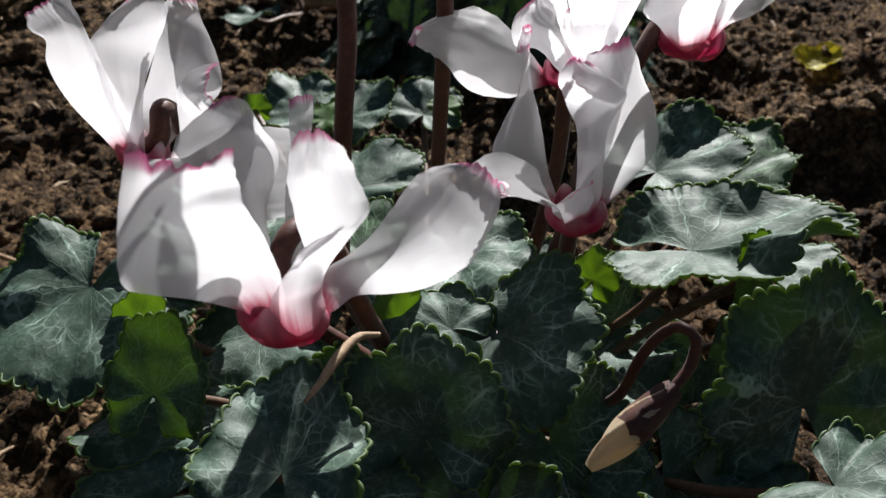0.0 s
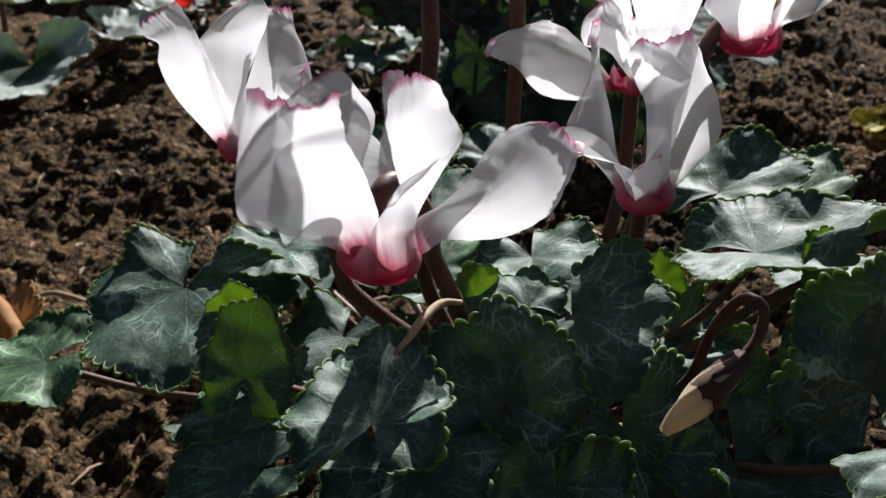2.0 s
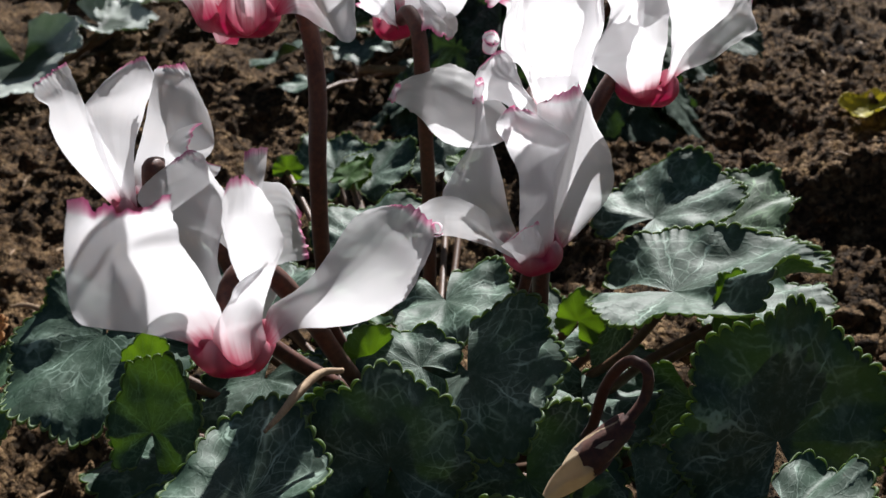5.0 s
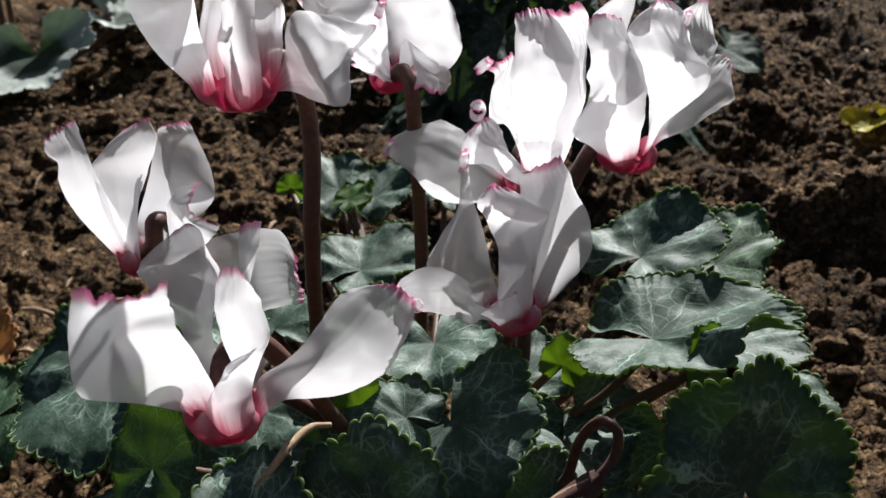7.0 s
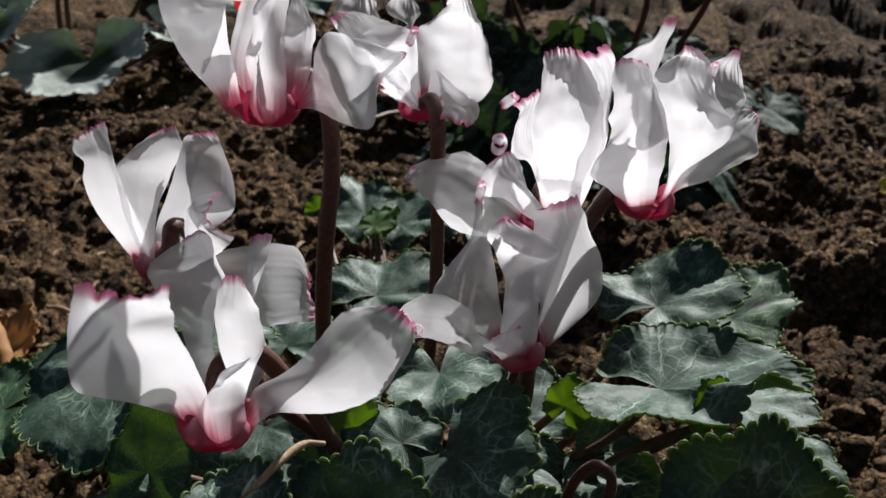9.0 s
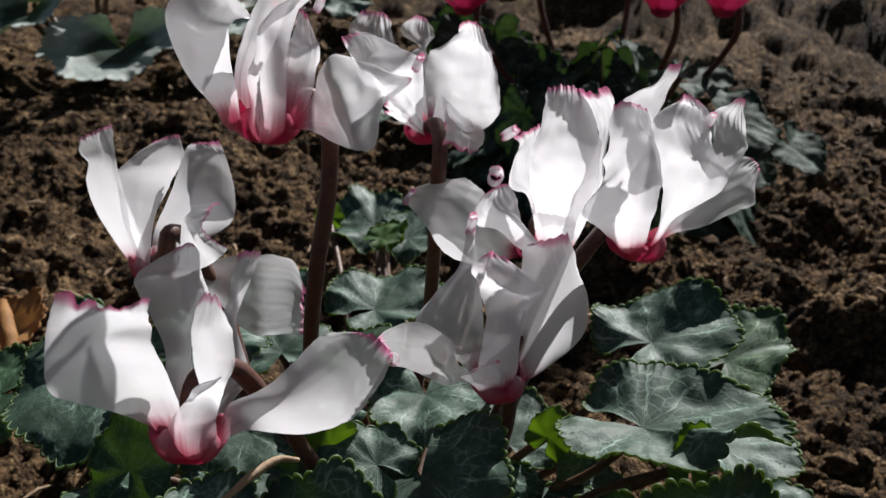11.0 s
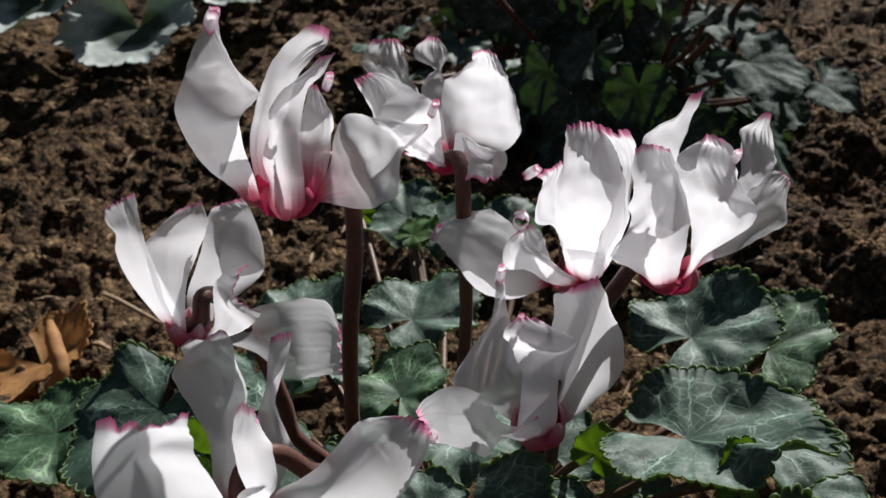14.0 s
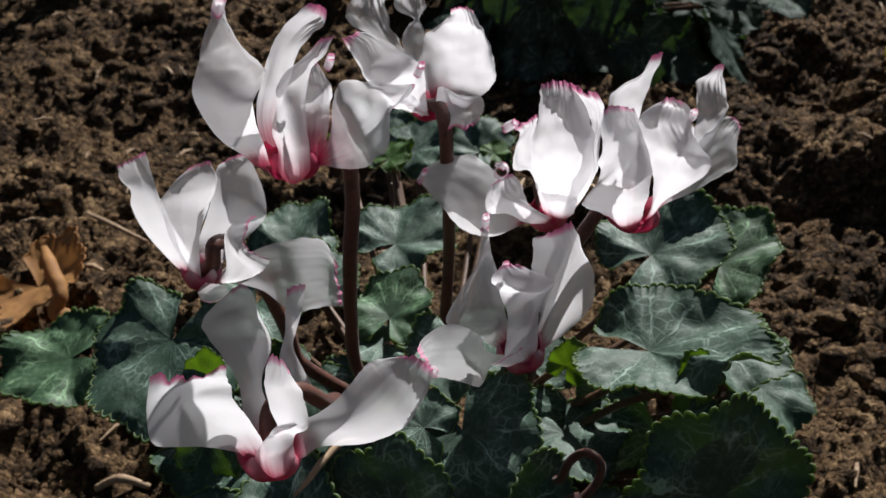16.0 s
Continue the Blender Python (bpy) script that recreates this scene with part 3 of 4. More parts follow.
bloom = new_bloom((0.0181, -0.0009, 0.1128))
bloom.append(petal_form(
    ((-3.5, 1.2, -0.0), (-2.0, 4.8, -1.0), -0.3, -0.1),
    ((-8.4, -4.6, 8.9), (-5.1, 7.0, 6.2), -0.4, -0.1),
    ((-14.6, -10.7, 18.3), (-6.3, 8.0, 12.3), -1.9, -0.3),
    ((-13.4, -4.8, 21.3), (-7.2, 8.4, 17.4), -1.7, -0.3),
    ((-11.1, 2.5, 23.9), (-8.5, 8.3, 21.9), -1.0, -0.4),
    ((-10.7, 5.8, 27.0), (-9.2, 8.4, 26.4), -0.0, -0.1),
    ((-10.9, 7.8, 30.3), (-9.3, 8.5, 30.5), -0.2, 0.6)))
bloom.append(petal_form(
    ((-0.9, -4.5, 3.0), (2.4, -1.7, 1.9), 0.5, 0.5),
    ((-1.0, -14.7, 14.3), (3.8, -2.7, 7.5), -0.4, 0.2),
    ((-0.8, -12.8, 19.2), (3.7, -2.9, 13.1), 1.3, 0.9),
    ((-1.3, -10.8, 23.7), (4.0, -2.6, 19.3), 1.3, 0.6),
    ((-3.4, -9.5, 27.9), (5.5, -1.3, 22.5), 3.1, 1.1),
    ((-4.6, -11.4, 31.4), (7.0, -1.3, 25.6), 2.2, 1.7),
    ((-3.4, -9.6, 33.7), (1.5, -6.0, 31.0), -0.3, 1.1)))
bloom.append(petal_form(
    ((-0.1, 2.0, -0.6), (3.0, 3.5, 0.0), -0.6, -1.0),
    ((1.5, 4.2, 6.0), (9.3, 5.5, 5.7), -1.4, -0.7),
    ((1.5, 5.3, 13.6), (14.0, 9.0, 10.9), -1.6, 0.0),
    ((0.9, 6.9, 20.5), (14.0, 13.5, 16.2), -0.3, 0.4),
    ((0.8, 7.5, 25.4), (11.8, 13.8, 21.7), -0.4, 0.6),
    ((0.7, 8.3, 28.8), (8.9, 14.3, 28.0), 0.5, -0.4),
    ((1.8, 8.9, 29.1), (8.1, 14.2, 30.3), 0.9, 0.8)))
bloom.append(petal_form(
    ((-2.5, -4.9, 3.3), (-1.6, -3.0, 3.9), 0.2, 0.4),
    ((-4.6, -13.1, 9.1), (-5.9, -10.0, 10.7), 0.2, 0.7),
    ((-4.0, -26.6, 16.6), (-7.4, -11.0, 15.8), -0.5, -0.4),
    ((-6.7, -27.7, 18.2), (-11.4, -11.8, 18.7), -1.3, -0.5),
    ((-9.5, -29.0, 19.6), (-14.7, -14.4, 20.3), -1.6, -0.3),
    ((-12.4, -29.6, 20.1), (-17.4, -18.8, 20.6), 0.1, -0.5),
    ((-12.8, -29.1, 21.3), (-17.4, -23.3, 21.2), 0.4, 0.6)))
bloom.append(petal_form(
    ((-2.0, -4.4, 1.8), (0.8, -4.6, 4.0), 0.1, 1.0),
    ((-3.2, -11.0, 7.8), (1.7, -8.7, 8.8), -0.0, 1.1),
    ((-4.3, -14.3, 10.8), (2.0, -10.4, 11.8), -0.2, 1.8),
    ((-3.1, -15.4, 12.3), (1.6, -10.5, 13.8), 0.8, 1.8)))
head = flower(cyclamen, bloom, stem_path((19.0, 3.0, 120.0), (19.5, 8.0, 123.5), (19.3, 12.0, 119.0), (18.3, 13.3, 110.0), (17.3, 15.9, 100.0), (16.3, 18.5, 90.0), (8.0, 26.0, 55.0)), frill=0.9, blush=6.0, bowl=1.15)
petal_curl(head, (-10.3, 8.6, 31.3), (0.2, -0.3, 0.9), 1.2, 5.0)
petal_curl(head, (-2.8, -7.1, 31.6), (0.3, -0.2, 0.9), 0.9, 4.0)

bloom = new_bloom((0.0172, 0.0373, 0.1255))
bloom.append(petal_form(
    ((-4.4, -0.5, -0.4), (-4.2, 2.4, 0.2), 0.6, 0.4),
    ((-7.9, -5.1, 0.1), (-8.2, 0.7, 5.6), 1.3, 1.7),
    ((-12.1, -9.0, -0.1), (-13.4, 2.4, 11.2), 3.7, 2.0),
    ((-19.8, -9.3, 1.6), (-18.7, 4.6, 13.7), 4.4, 1.1),
    ((-26.0, -6.4, 5.8), (-23.2, 5.5, 13.5), 3.1, 0.4),
    ((-30.1, -2.9, 7.7), (-28.1, 4.4, 12.4), 1.3, 0.2),
    ((-32.4, -0.6, 8.7), (-32.1, 2.0, 10.8), 0.6, 0.3)))
bloom.append(petal_form(
    ((-1.0, -5.0, 2.4), (2.0, -4.1, 4.1), 0.7, 0.2),
    ((-3.8, -12.4, 7.8), (-0.3, -9.3, 8.8), 0.5, 2.6),
    ((-7.2, -16.6, 12.6), (-2.6, -13.2, 13.7), 1.7, 3.2),
    ((-11.0, -18.4, 13.8), (-3.7, -14.4, 18.2), 1.8, 2.3),
    ((-11.7, -16.0, 18.0), (-5.0, -14.3, 21.1), 1.8, 0.8),
    ((-9.7, -15.4, 20.0), (-6.3, -14.1, 22.1), 0.3, 0.5)))
bloom.append(petal_form(
    ((1.6, -1.9, 2.1), (6.5, -2.0, 5.1), 0.5, 0.3),
    ((0.2, -8.2, 12.4), (8.7, -10.7, 15.5), 0.7, 0.6),
    ((-1.7, -10.6, 21.4), (11.8, -13.6, 24.9), 2.0, 1.9),
    ((-2.6, -10.6, 27.7), (12.3, -12.8, 31.9), 3.4, 1.0),
    ((-1.5, -8.8, 34.0), (10.0, -9.6, 36.3), 4.3, -0.0),
    ((-1.4, -7.3, 38.3), (8.4, -7.3, 38.8), 3.5, 0.3),
    ((-1.6, -5.9, 40.7), (6.7, -5.3, 41.1), 1.1, 1.1)))
bloom.append(petal_form(
    ((-1.8, -0.8, 1.6), (0.7, -0.9, 2.1), 0.4, 0.3),
    ((-1.8, -2.4, 9.0), (-0.7, -2.5, 12.1), 0.1, 0.2),
    ((-4.4, -1.8, 15.3), (-1.7, -1.8, 17.8), 0.6, 1.0),
    ((-7.3, -6.7, 18.7), (-2.9, -5.9, 23.6), -0.3, 0.7),
    ((-7.0, -6.6, 24.7), (-2.7, -5.9, 27.5), 0.6, 0.8),
    ((-5.9, -6.4, 28.4), (-2.0, -5.7, 31.4), -0.0, 0.3),
    ((-7.3, -7.0, 30.2), (-2.1, -5.8, 33.3), 0.2, -0.2)))
bloom.append(petal_form(
    ((3.2, 3.0, 1.1), (5.7, 3.8, 1.1), 0.0, -0.0),
    ((7.9, -9.0, 22.7), (13.2, -14.8, 26.2), -0.0, -0.0),
    ((10.2, -7.8, 33.2), (14.3, -17.8, 38.6), 0.0, 0.1),
    ((7.7, -7.3, 39.3), (14.6, -18.3, 43.4), 0.2, 0.6),
    ((6.1, -7.3, 42.0), (13.0, -17.1, 46.3), 0.4, -0.4)))
bloom.append(petal_form(
    ((0.3, -2.1, 2.4), (6.5, -3.3, 5.0), 0.9, -0.4),
    ((-1.1, -5.3, 9.7), (7.9, -9.0, 12.7), 1.2, 0.5),
    ((-1.7, -4.3, 13.8), (8.0, -9.6, 15.6), 0.3, 2.0),
    ((-1.2, -3.6, 16.6), (5.9, -9.1, 17.7), -0.0, 1.3)))
head = flower(cyclamen, bloom, stem_path((14.0, 44.0, 131.0), (16.0, 48.0, 132.0), (16.5, 50.0, 120.0), (14.0, 48.0, 95.0), (1.0, 36.0, 55.0)), frill=1.6, blush=6.2, bowl=1.15)
petal_curl(head, (-8.3, -17.1, 24.3), (0.3, -0.7, 0.8), 2.1, 3.4)
petal_curl(head, (-7.9, -8.0, 30.9), (0.7, -0.2, 0.6), 1.3, 4.0)
petal_curl(head, (-32.2, 0.0, 9.6), (0.5, 0.2, 0.9), 1.0, 4.0)

bloom = new_bloom((0.0384, 0.0251, 0.1358))
bloom.append(petal_form(
    ((-3.2, -3.0, 2.8), (2.2, -4.3, 3.7), 2.2, 2.7),
    ((-7.0, -8.2, 8.3), (3.1, -8.0, 11.1), 1.7, 3.7),
    ((-10.3, -11.9, 12.1), (3.7, -8.5, 15.9), 3.4, 4.7),
    ((-7.1, -12.5, 19.1), (3.9, -6.1, 21.5), 4.9, 4.6),
    ((-7.0, -12.0, 25.9), (1.7, -4.0, 26.1), 3.7, 2.2),
    ((-7.6, -9.4, 30.4), (-0.1, -4.6, 30.1), 2.7, 0.3),
    ((-7.4, -6.4, 33.1), (-1.0, -3.7, 32.1), 1.4, 0.1)))
bloom.append(petal_form(
    ((-1.9, 2.6, 1.2), (0.2, 5.1, 0.2), -0.7, -0.2),
    ((-7.2, 3.7, 21.8), (-0.3, 8.3, 19.4), -0.5, -0.2),
    ((-7.3, 3.7, 29.6), (-0.2, 7.8, 26.4), -0.8, 0.2),
    ((-5.0, 5.2, 32.8), (1.1, 9.0, 29.7), -0.7, 0.0),
    ((-1.5, 6.1, 34.4), (2.1, 10.4, 33.4), -0.6, -0.2),
    ((0.2, 8.0, 36.4), (2.9, 11.0, 35.8), -0.2, 0.1),
    ((0.9, 9.2, 38.0), (3.1, 12.3, 37.8), -0.1, 0.0)))
bloom.append(petal_form(
    ((3.2, -3.6, 4.2), (5.2, -3.0, 6.1), 0.4, 0.4),
    ((4.6, -5.5, 10.3), (7.6, -6.9, 12.4), 1.3, 0.3),
    ((4.1, -7.7, 19.0), (14.6, -5.7, 18.3), 4.1, 2.2),
    ((2.3, -6.9, 23.1), (15.7, -5.3, 22.4), 5.8, 2.5),
    ((1.0, -5.4, 26.3), (12.6, -6.4, 26.3), 4.5, 2.6),
    ((0.0, -3.5, 29.9), (11.2, -5.5, 30.5), 4.3, 1.0),
    ((1.9, -2.7, 32.1), (10.7, -4.4, 32.4), 3.5, 2.3),
    ((5.1, -3.7, 34.6), (8.1, -4.7, 35.3), 1.8, 2.4)))
bloom.append(petal_form(
    ((2.2, -2.8, 2.2), (5.0, -0.3, 2.6), 0.4, -0.4),
    ((7.5, 2.2, 5.4), (5.2, 6.8, 6.1), 0.0, -0.3),
    ((13.1, 6.9, 6.0), (9.4, 12.8, 9.6), -0.1, 0.4),
    ((17.7, 9.9, 8.4), (12.6, 18.3, 12.7), -0.1, 1.0),
    ((22.3, 13.6, 9.8), (15.1, 21.3, 14.3), -0.6, 0.7),
    ((21.5, 17.7, 11.0), (17.5, 24.5, 16.1), -0.6, 1.3),
    ((22.2, 25.9, 11.8), (20.0, 26.4, 15.9), -0.9, 0.1)))
bloom.append(petal_form(
    ((1.4, 5.4, 0.1), (3.4, 8.3, -0.4), 0.0, -0.1),
    ((9.2, 13.4, 10.6), (13.1, 18.4, 8.7), 0.2, 0.1),
    ((11.8, 17.3, 17.6), (17.7, 23.8, 14.9), -0.0, -0.9),
    ((11.8, 20.5, 22.6), (19.7, 26.3, 17.9), -0.6, 0.3),
    ((10.8, 22.3, 26.2), (18.4, 28.1, 21.5), -0.6, 0.3),
    ((13.1, 23.8, 27.3), (17.2, 28.7, 25.0), -0.1, 0.2),
    ((15.0, 26.3, 28.2), (17.1, 28.9, 27.5), -0.3, 0.5)))
head = flower(cyclamen, bloom, stem_path((37.5, 26.0, 141.0), (33.5, 27.0, 141.5), (28.9, 22.0, 136.0), (23.5, 22.0, 124.0), (17.0, 26.0, 98.0), (3.0, 30.0, 55.0)), frill=2.0, blush=7.0, bowl=1.3)
petal_curl(head, (10.9, -4.6, 32.1), (0.3, -0.3, 0.9), 1.0, 2.6)

bloom = new_bloom((-0.0317, -0.0020, 0.1590))
bloom.append(petal_form(
    ((-6.6, -1.2, 0.9), (-1.2, -5.6, 3.3), 0.3, 0.6),
    ((-6.8, -6.0, 6.5), (-0.9, -8.4, 11.2), 0.4, 0.3),
    ((-8.5, -10.7, 12.8), (-0.3, -11.4, 17.2), 0.6, 0.9),
    ((-10.8, -12.7, 19.4), (1.4, -14.4, 24.5), -0.1, -0.2),
    ((-11.7, -13.0, 24.4), (0.3, -8.1, 24.7), 1.2, -0.8),
    ((-11.3, -9.6, 28.6), (-4.1, 3.6, 21.3), 3.3, -2.5),
    ((-11.0, -6.4, 31.0), (-11.8, 10.7, 21.6), 3.1, -0.5),
    ((-11.6, -1.8, 33.8), (-13.2, 8.6, 27.8), 1.6, 0.3),
    ((-12.3, 2.3, 36.1), (-10.9, 4.4, 34.9), -0.3, 0.6)))
bloom.append(petal_form(
    ((-0.3, -6.1, 3.9), (5.9, -3.7, 3.1), 3.1, 1.8),
    ((0.7, -6.2, 8.5), (6.8, -4.3, 8.7), 3.4, 2.2),
    ((0.3, -6.5, 13.2), (6.8, -4.2, 13.9), 3.5, 1.9),
    ((0.8, -4.5, 17.3), (6.7, -3.3, 18.4), 4.2, 0.9),
    ((0.6, -2.2, 20.4), (7.4, -2.5, 22.5), 3.8, 0.6),
    ((2.6, -1.5, 24.0), (9.0, -1.9, 26.1), 2.3, 0.5),
    ((5.6, -1.4, 26.3), (11.4, -0.6, 28.5), 1.1, 0.4),
    ((7.7, 0.8, 28.4), (12.6, 1.6, 30.9), 0.3, 0.5)))
bloom.append(petal_form(
    ((4.5, -2.9, 2.9), (6.1, 2.1, 2.1), 0.1, -0.3),
    ((4.1, -1.6, 8.2), (6.8, 5.0, 5.6), -0.1, -0.1),
    ((4.2, 0.2, 13.8), (7.0, 8.5, 10.1), -0.1, 0.0),
    ((5.3, 0.9, 19.3), (8.0, 8.0, 15.8), 0.1, 0.2),
    ((5.8, 2.5, 22.9), (6.5, 8.7, 19.0), -0.0, 0.3),
    ((6.1, 3.7, 24.4), (5.6, 8.0, 21.8), 0.2, 0.4)))
bloom.append(petal_form(
    ((-8.2, 6.9, -3.2), (-4.9, 7.6, -3.5), -0.1, 0.1),
    ((-7.9, 3.7, 9.3), (-5.1, 7.5, 8.2), -0.6, -0.3),
    ((-5.7, 3.4, 18.3), (-1.4, 8.2, 16.2), -0.8, -0.5),
    ((-3.2, 5.1, 24.6), (0.9, 9.0, 23.1), -1.3, -0.7),
    ((-1.1, 7.7, 28.9), (4.9, 9.6, 27.4), -2.5, -0.7),
    ((1.8, 10.5, 31.5), (7.5, 9.4, 29.6), -2.4, 1.2),
    ((3.1, 13.0, 32.5), (7.5, 11.2, 31.8), -0.6, 1.0)))
bloom.append(petal_form(
    ((5.9, 0.3, 3.2), (8.1, -1.6, 3.3), 0.0, -0.1),
    ((8.3, 3.2, 7.8), (11.6, -1.9, 3.3), 0.2, 0.4),
    ((7.4, 9.4, 11.1), (13.1, 7.3, -2.1), 0.3, -0.2),
    ((6.5, 15.2, 12.2), (12.0, 20.9, -7.6), 0.2, -0.6),
    ((7.3, 17.5, 13.3), (12.9, 25.1, -7.6), 2.0, 0.2),
    ((11.2, 21.1, 11.4), (12.2, 29.9, -1.0), 3.1, 1.6),
    ((15.8, 26.5, 8.3), (16.6, 28.2, 3.5), 0.3, 1.8),
    ((18.4, 30.0, 6.8), (18.8, 30.3, 5.5), -0.1, 0.8)))
head = flower(cyclamen, bloom, stem_path((-30.0, 3.0, 164.0), (-27.5, 9.5, 165.0), (-24.6, 12.0, 158.5), (-23.4, 10.0, 146.0), (-24.7, 7.4, 130.0), (-26.5, 7.6, 110.0), (-27.6, 11.0, 90.0), (-20.0, 25.0, 60.0)), frill=1.6, blush=8.8, bowl=1.4)
petal_curl(head, (-11.2, 2.2, 35.6), (0.4, 0.1, 0.9), 1.5, 4.5)
petal_curl(head, (12.1, -1.6, 27.1), (0.4, -0.2, 0.9), 1.1, 3.2)

bloom = new_bloom((-0.0170, 0.0537, 0.1434))
bloom.append(petal_form(
    ((0.7, -8.1, 6.0), (2.9, -11.8, 10.5), 0.4, 0.4),
    ((-0.8, -17.8, 14.1), (5.8, -22.9, 25.3), 1.2, 1.0),
    ((-5.1, -19.5, 16.9), (1.7, -20.6, 26.4), 4.0, -0.6),
    ((-9.8, -17.6, 17.7), (-4.1, -14.6, 26.3), 4.7, -3.0),
    ((-13.3, -14.6, 21.2), (-9.8, -10.5, 26.9), 3.8, -2.6),
    ((-17.4, -11.2, 25.5), (-14.5, -8.4, 26.3), 1.1, -1.0)))
bloom.append(petal_form(
    ((-2.9, 2.4, 0.8), (-1.5, 5.6, -0.5), -0.3, 0.3),
    ((-10.9, 5.8, 11.5), (-6.9, 12.9, 9.2), -0.6, 0.6),
    ((-17.5, 6.7, 18.5), (-11.8, 14.4, 13.0), -0.2, 1.7),
    ((-22.6, 7.7, 21.7), (-13.9, 15.7, 17.1), 0.0, 1.7),
    ((-23.7, 10.2, 23.6), (-15.9, 18.3, 21.2), 0.3, 1.2),
    ((-22.7, 13.5, 25.9), (-17.5, 19.1, 24.5), 0.1, 0.7)))
bloom.append(petal_form(
    ((-2.9, 6.0, -1.2), (-1.7, 7.2, -1.7), -0.4, 0.1),
    ((-10.2, 12.9, 13.8), (-4.7, 16.7, 10.0), -0.8, 0.0),
    ((-9.5, 16.8, 16.9), (-6.4, 21.0, 14.5), -0.5, -0.2),
    ((-8.4, 19.2, 17.9), (-7.6, 21.3, 17.0), -0.1, 0.0),
    ((-13.2, 19.4, 19.9), (-6.3, 23.3, 19.2), -0.9, 1.0),
    ((-14.1, 20.8, 22.1), (-6.7, 24.6, 21.0), -1.0, 1.0),
    ((-11.9, 23.0, 24.2), (-8.8, 25.8, 23.3), -0.0, 0.6)))
bloom.append(petal_form(
    ((1.0, -0.3, 2.6), (4.7, -0.3, 2.9), -0.4, -0.1),
    ((-0.0, -0.7, 10.8), (11.5, 9.5, 1.3), -2.2, 0.5),
    ((-1.4, 1.9, 16.5), (15.0, 11.9, 4.9), 0.0, 0.7),
    ((-0.8, 4.1, 20.6), (15.0, 10.9, 11.9), 1.3, 1.1),
    ((1.8, 5.9, 22.1), (13.6, 9.4, 18.8), 3.0, 3.8),
    ((5.1, 5.4, 25.3), (11.8, 6.7, 24.4), 2.0, 3.5),
    ((5.5, 4.6, 27.4), (11.2, 5.3, 27.8), 2.0, 2.9)))
bloom.append(petal_form(
    ((3.6, -6.5, 7.0), (6.6, -4.2, 7.2), 0.7, 1.2),
    ((5.8, -11.2, 13.6), (8.7, -0.7, 7.6), 1.8, 0.2),
    ((8.0, -13.7, 16.2), (11.5, 6.2, 3.7), 2.1, 3.2),
    ((9.3, -14.3, 11.6), (13.2, 6.0, -0.5), -0.2, 1.6),
    ((9.4, -14.8, 5.9), (12.4, 2.2, -1.7), -0.5, 0.8)))
bloom.append(petal_form(
    ((2.0, -6.9, 3.8), (2.2, -10.8, 8.7), -0.1, 0.5),
    ((-0.4, -10.9, 6.1), (1.9, -20.4, 16.5), 0.5, 1.6),
    ((-3.6, -14.3, 9.7), (-1.8, -20.9, 17.2), 0.5, 0.9)))
head = flower(cyclamen, bloom, stem_path((-15.0, 51.0, 148.0), (-12.0, 46.0, 150.5), (-9.3, 41.0, 147.0), (-8.9, 39.5, 140.0), (-10.6, 45.2, 120.0), (-12.3, 49.0, 100.0), (-14.0, 40.0, 60.0)), frill=1.9, blush=6.0, bowl=1.0)
petal_curl(head, (5.3, -24.2, 25.4), (0.4, -0.3, 0.8), 1.2, 4.0)


def grow_leaf(at, heading, across, stuff=None, **shape):
    grow_leaf.count += 1
    foot = (at[0] * 0.12 - 12, at[1] * 0.12 + 28, 1000 * ROOT.z)
    return leaf(cyclamen, at, heading, across, stuff or LEAF, grow_leaf.count, foot, edge_stuff=RIM, **shape)


grow_leaf.count = 0
grow_leaf((45, 38, 88), (31, -6, 8), (5, 21, 1), reach=159, wave=0.7, folds=((1.7, 0.14, 0.7), (-0.55, 0.4, 0.28), (-2.2, 0.22, 0.5)))
grow_leaf((42, 86, 84), (16, 16, 8), (-16, 13, 0), wave=0.9)
grow_leaf((63, 90, 80), (9, 20, 6), (15, -6, 1), stuff=THIN_LEAF)
grow_leaf((66, 2, 71), (-1, 9, 25), (22, 7, -5), wave=0.6)
grow_leaf((63, -26, 78), (9, -9, 2), (15, 7, 3))
grow_leaf((4, -6, 93), (8, -15, -8), (18, 6, 5))
grow_leaf((-28, -45, 92), (-1, 18, 5), (-14, -2, -1))
grow_leaf((-22, -42, 80), (3, -18, -6), (16, 2, 2))
grow_leaf((-63, -11, 78), (0, 8, 13), (10, 2, 0), stuff=THIN_LEAF)
grow_leaf((-73, 8, 80), (3, 4, 8), (7, 2, 2), stuff=YOUNG_LEAF)
grow_leaf((-86, 17, 86), (-6, -24, -11), (-22, 6, 3), wave=0.7, folds=((2.0, -0.3, 0.5),))
grow_leaf((-137, 33, 55), (-22, -6, -3), (-6, 18, 3), stuff=THIN_LEAF)
grow_leaf((-67, 35, 88), (0, -14, -2), (16, 4, 0))
grow_leaf((-40, 84, 78), (14, 16, 3), (-14, 10, 2), wave=1.2)
grow_leaf((-72, 170, 65), (-12, 16, 6), (14, 8, 2))
grow_leaf((-55, 157, 68), (10, 14, 6), (-13, 6, 0))
grow_leaf((-84, 98, 58), (-2, 22, 6), (16, 4, 0))
grow_leaf((-31, 47, 78), (0, 16, 5), (13, 0, 0), stuff=THIN_LEAF)
grow_leaf((-31, 40, 74), (-10, -4, 0), (4, -10, 0))
grow_leaf((-29, 161, 68), (4, 14, 6), (14, 0, 0))
grow_leaf((64, 57, 75), (18, -6, 0), (6, 16, 0))
grow_leaf((79, 61, 58), (14, -4, -6), (6, 14, 0))
grow_leaf((-6, 28, 90), (6, -18, 0), (15, 4, 2))
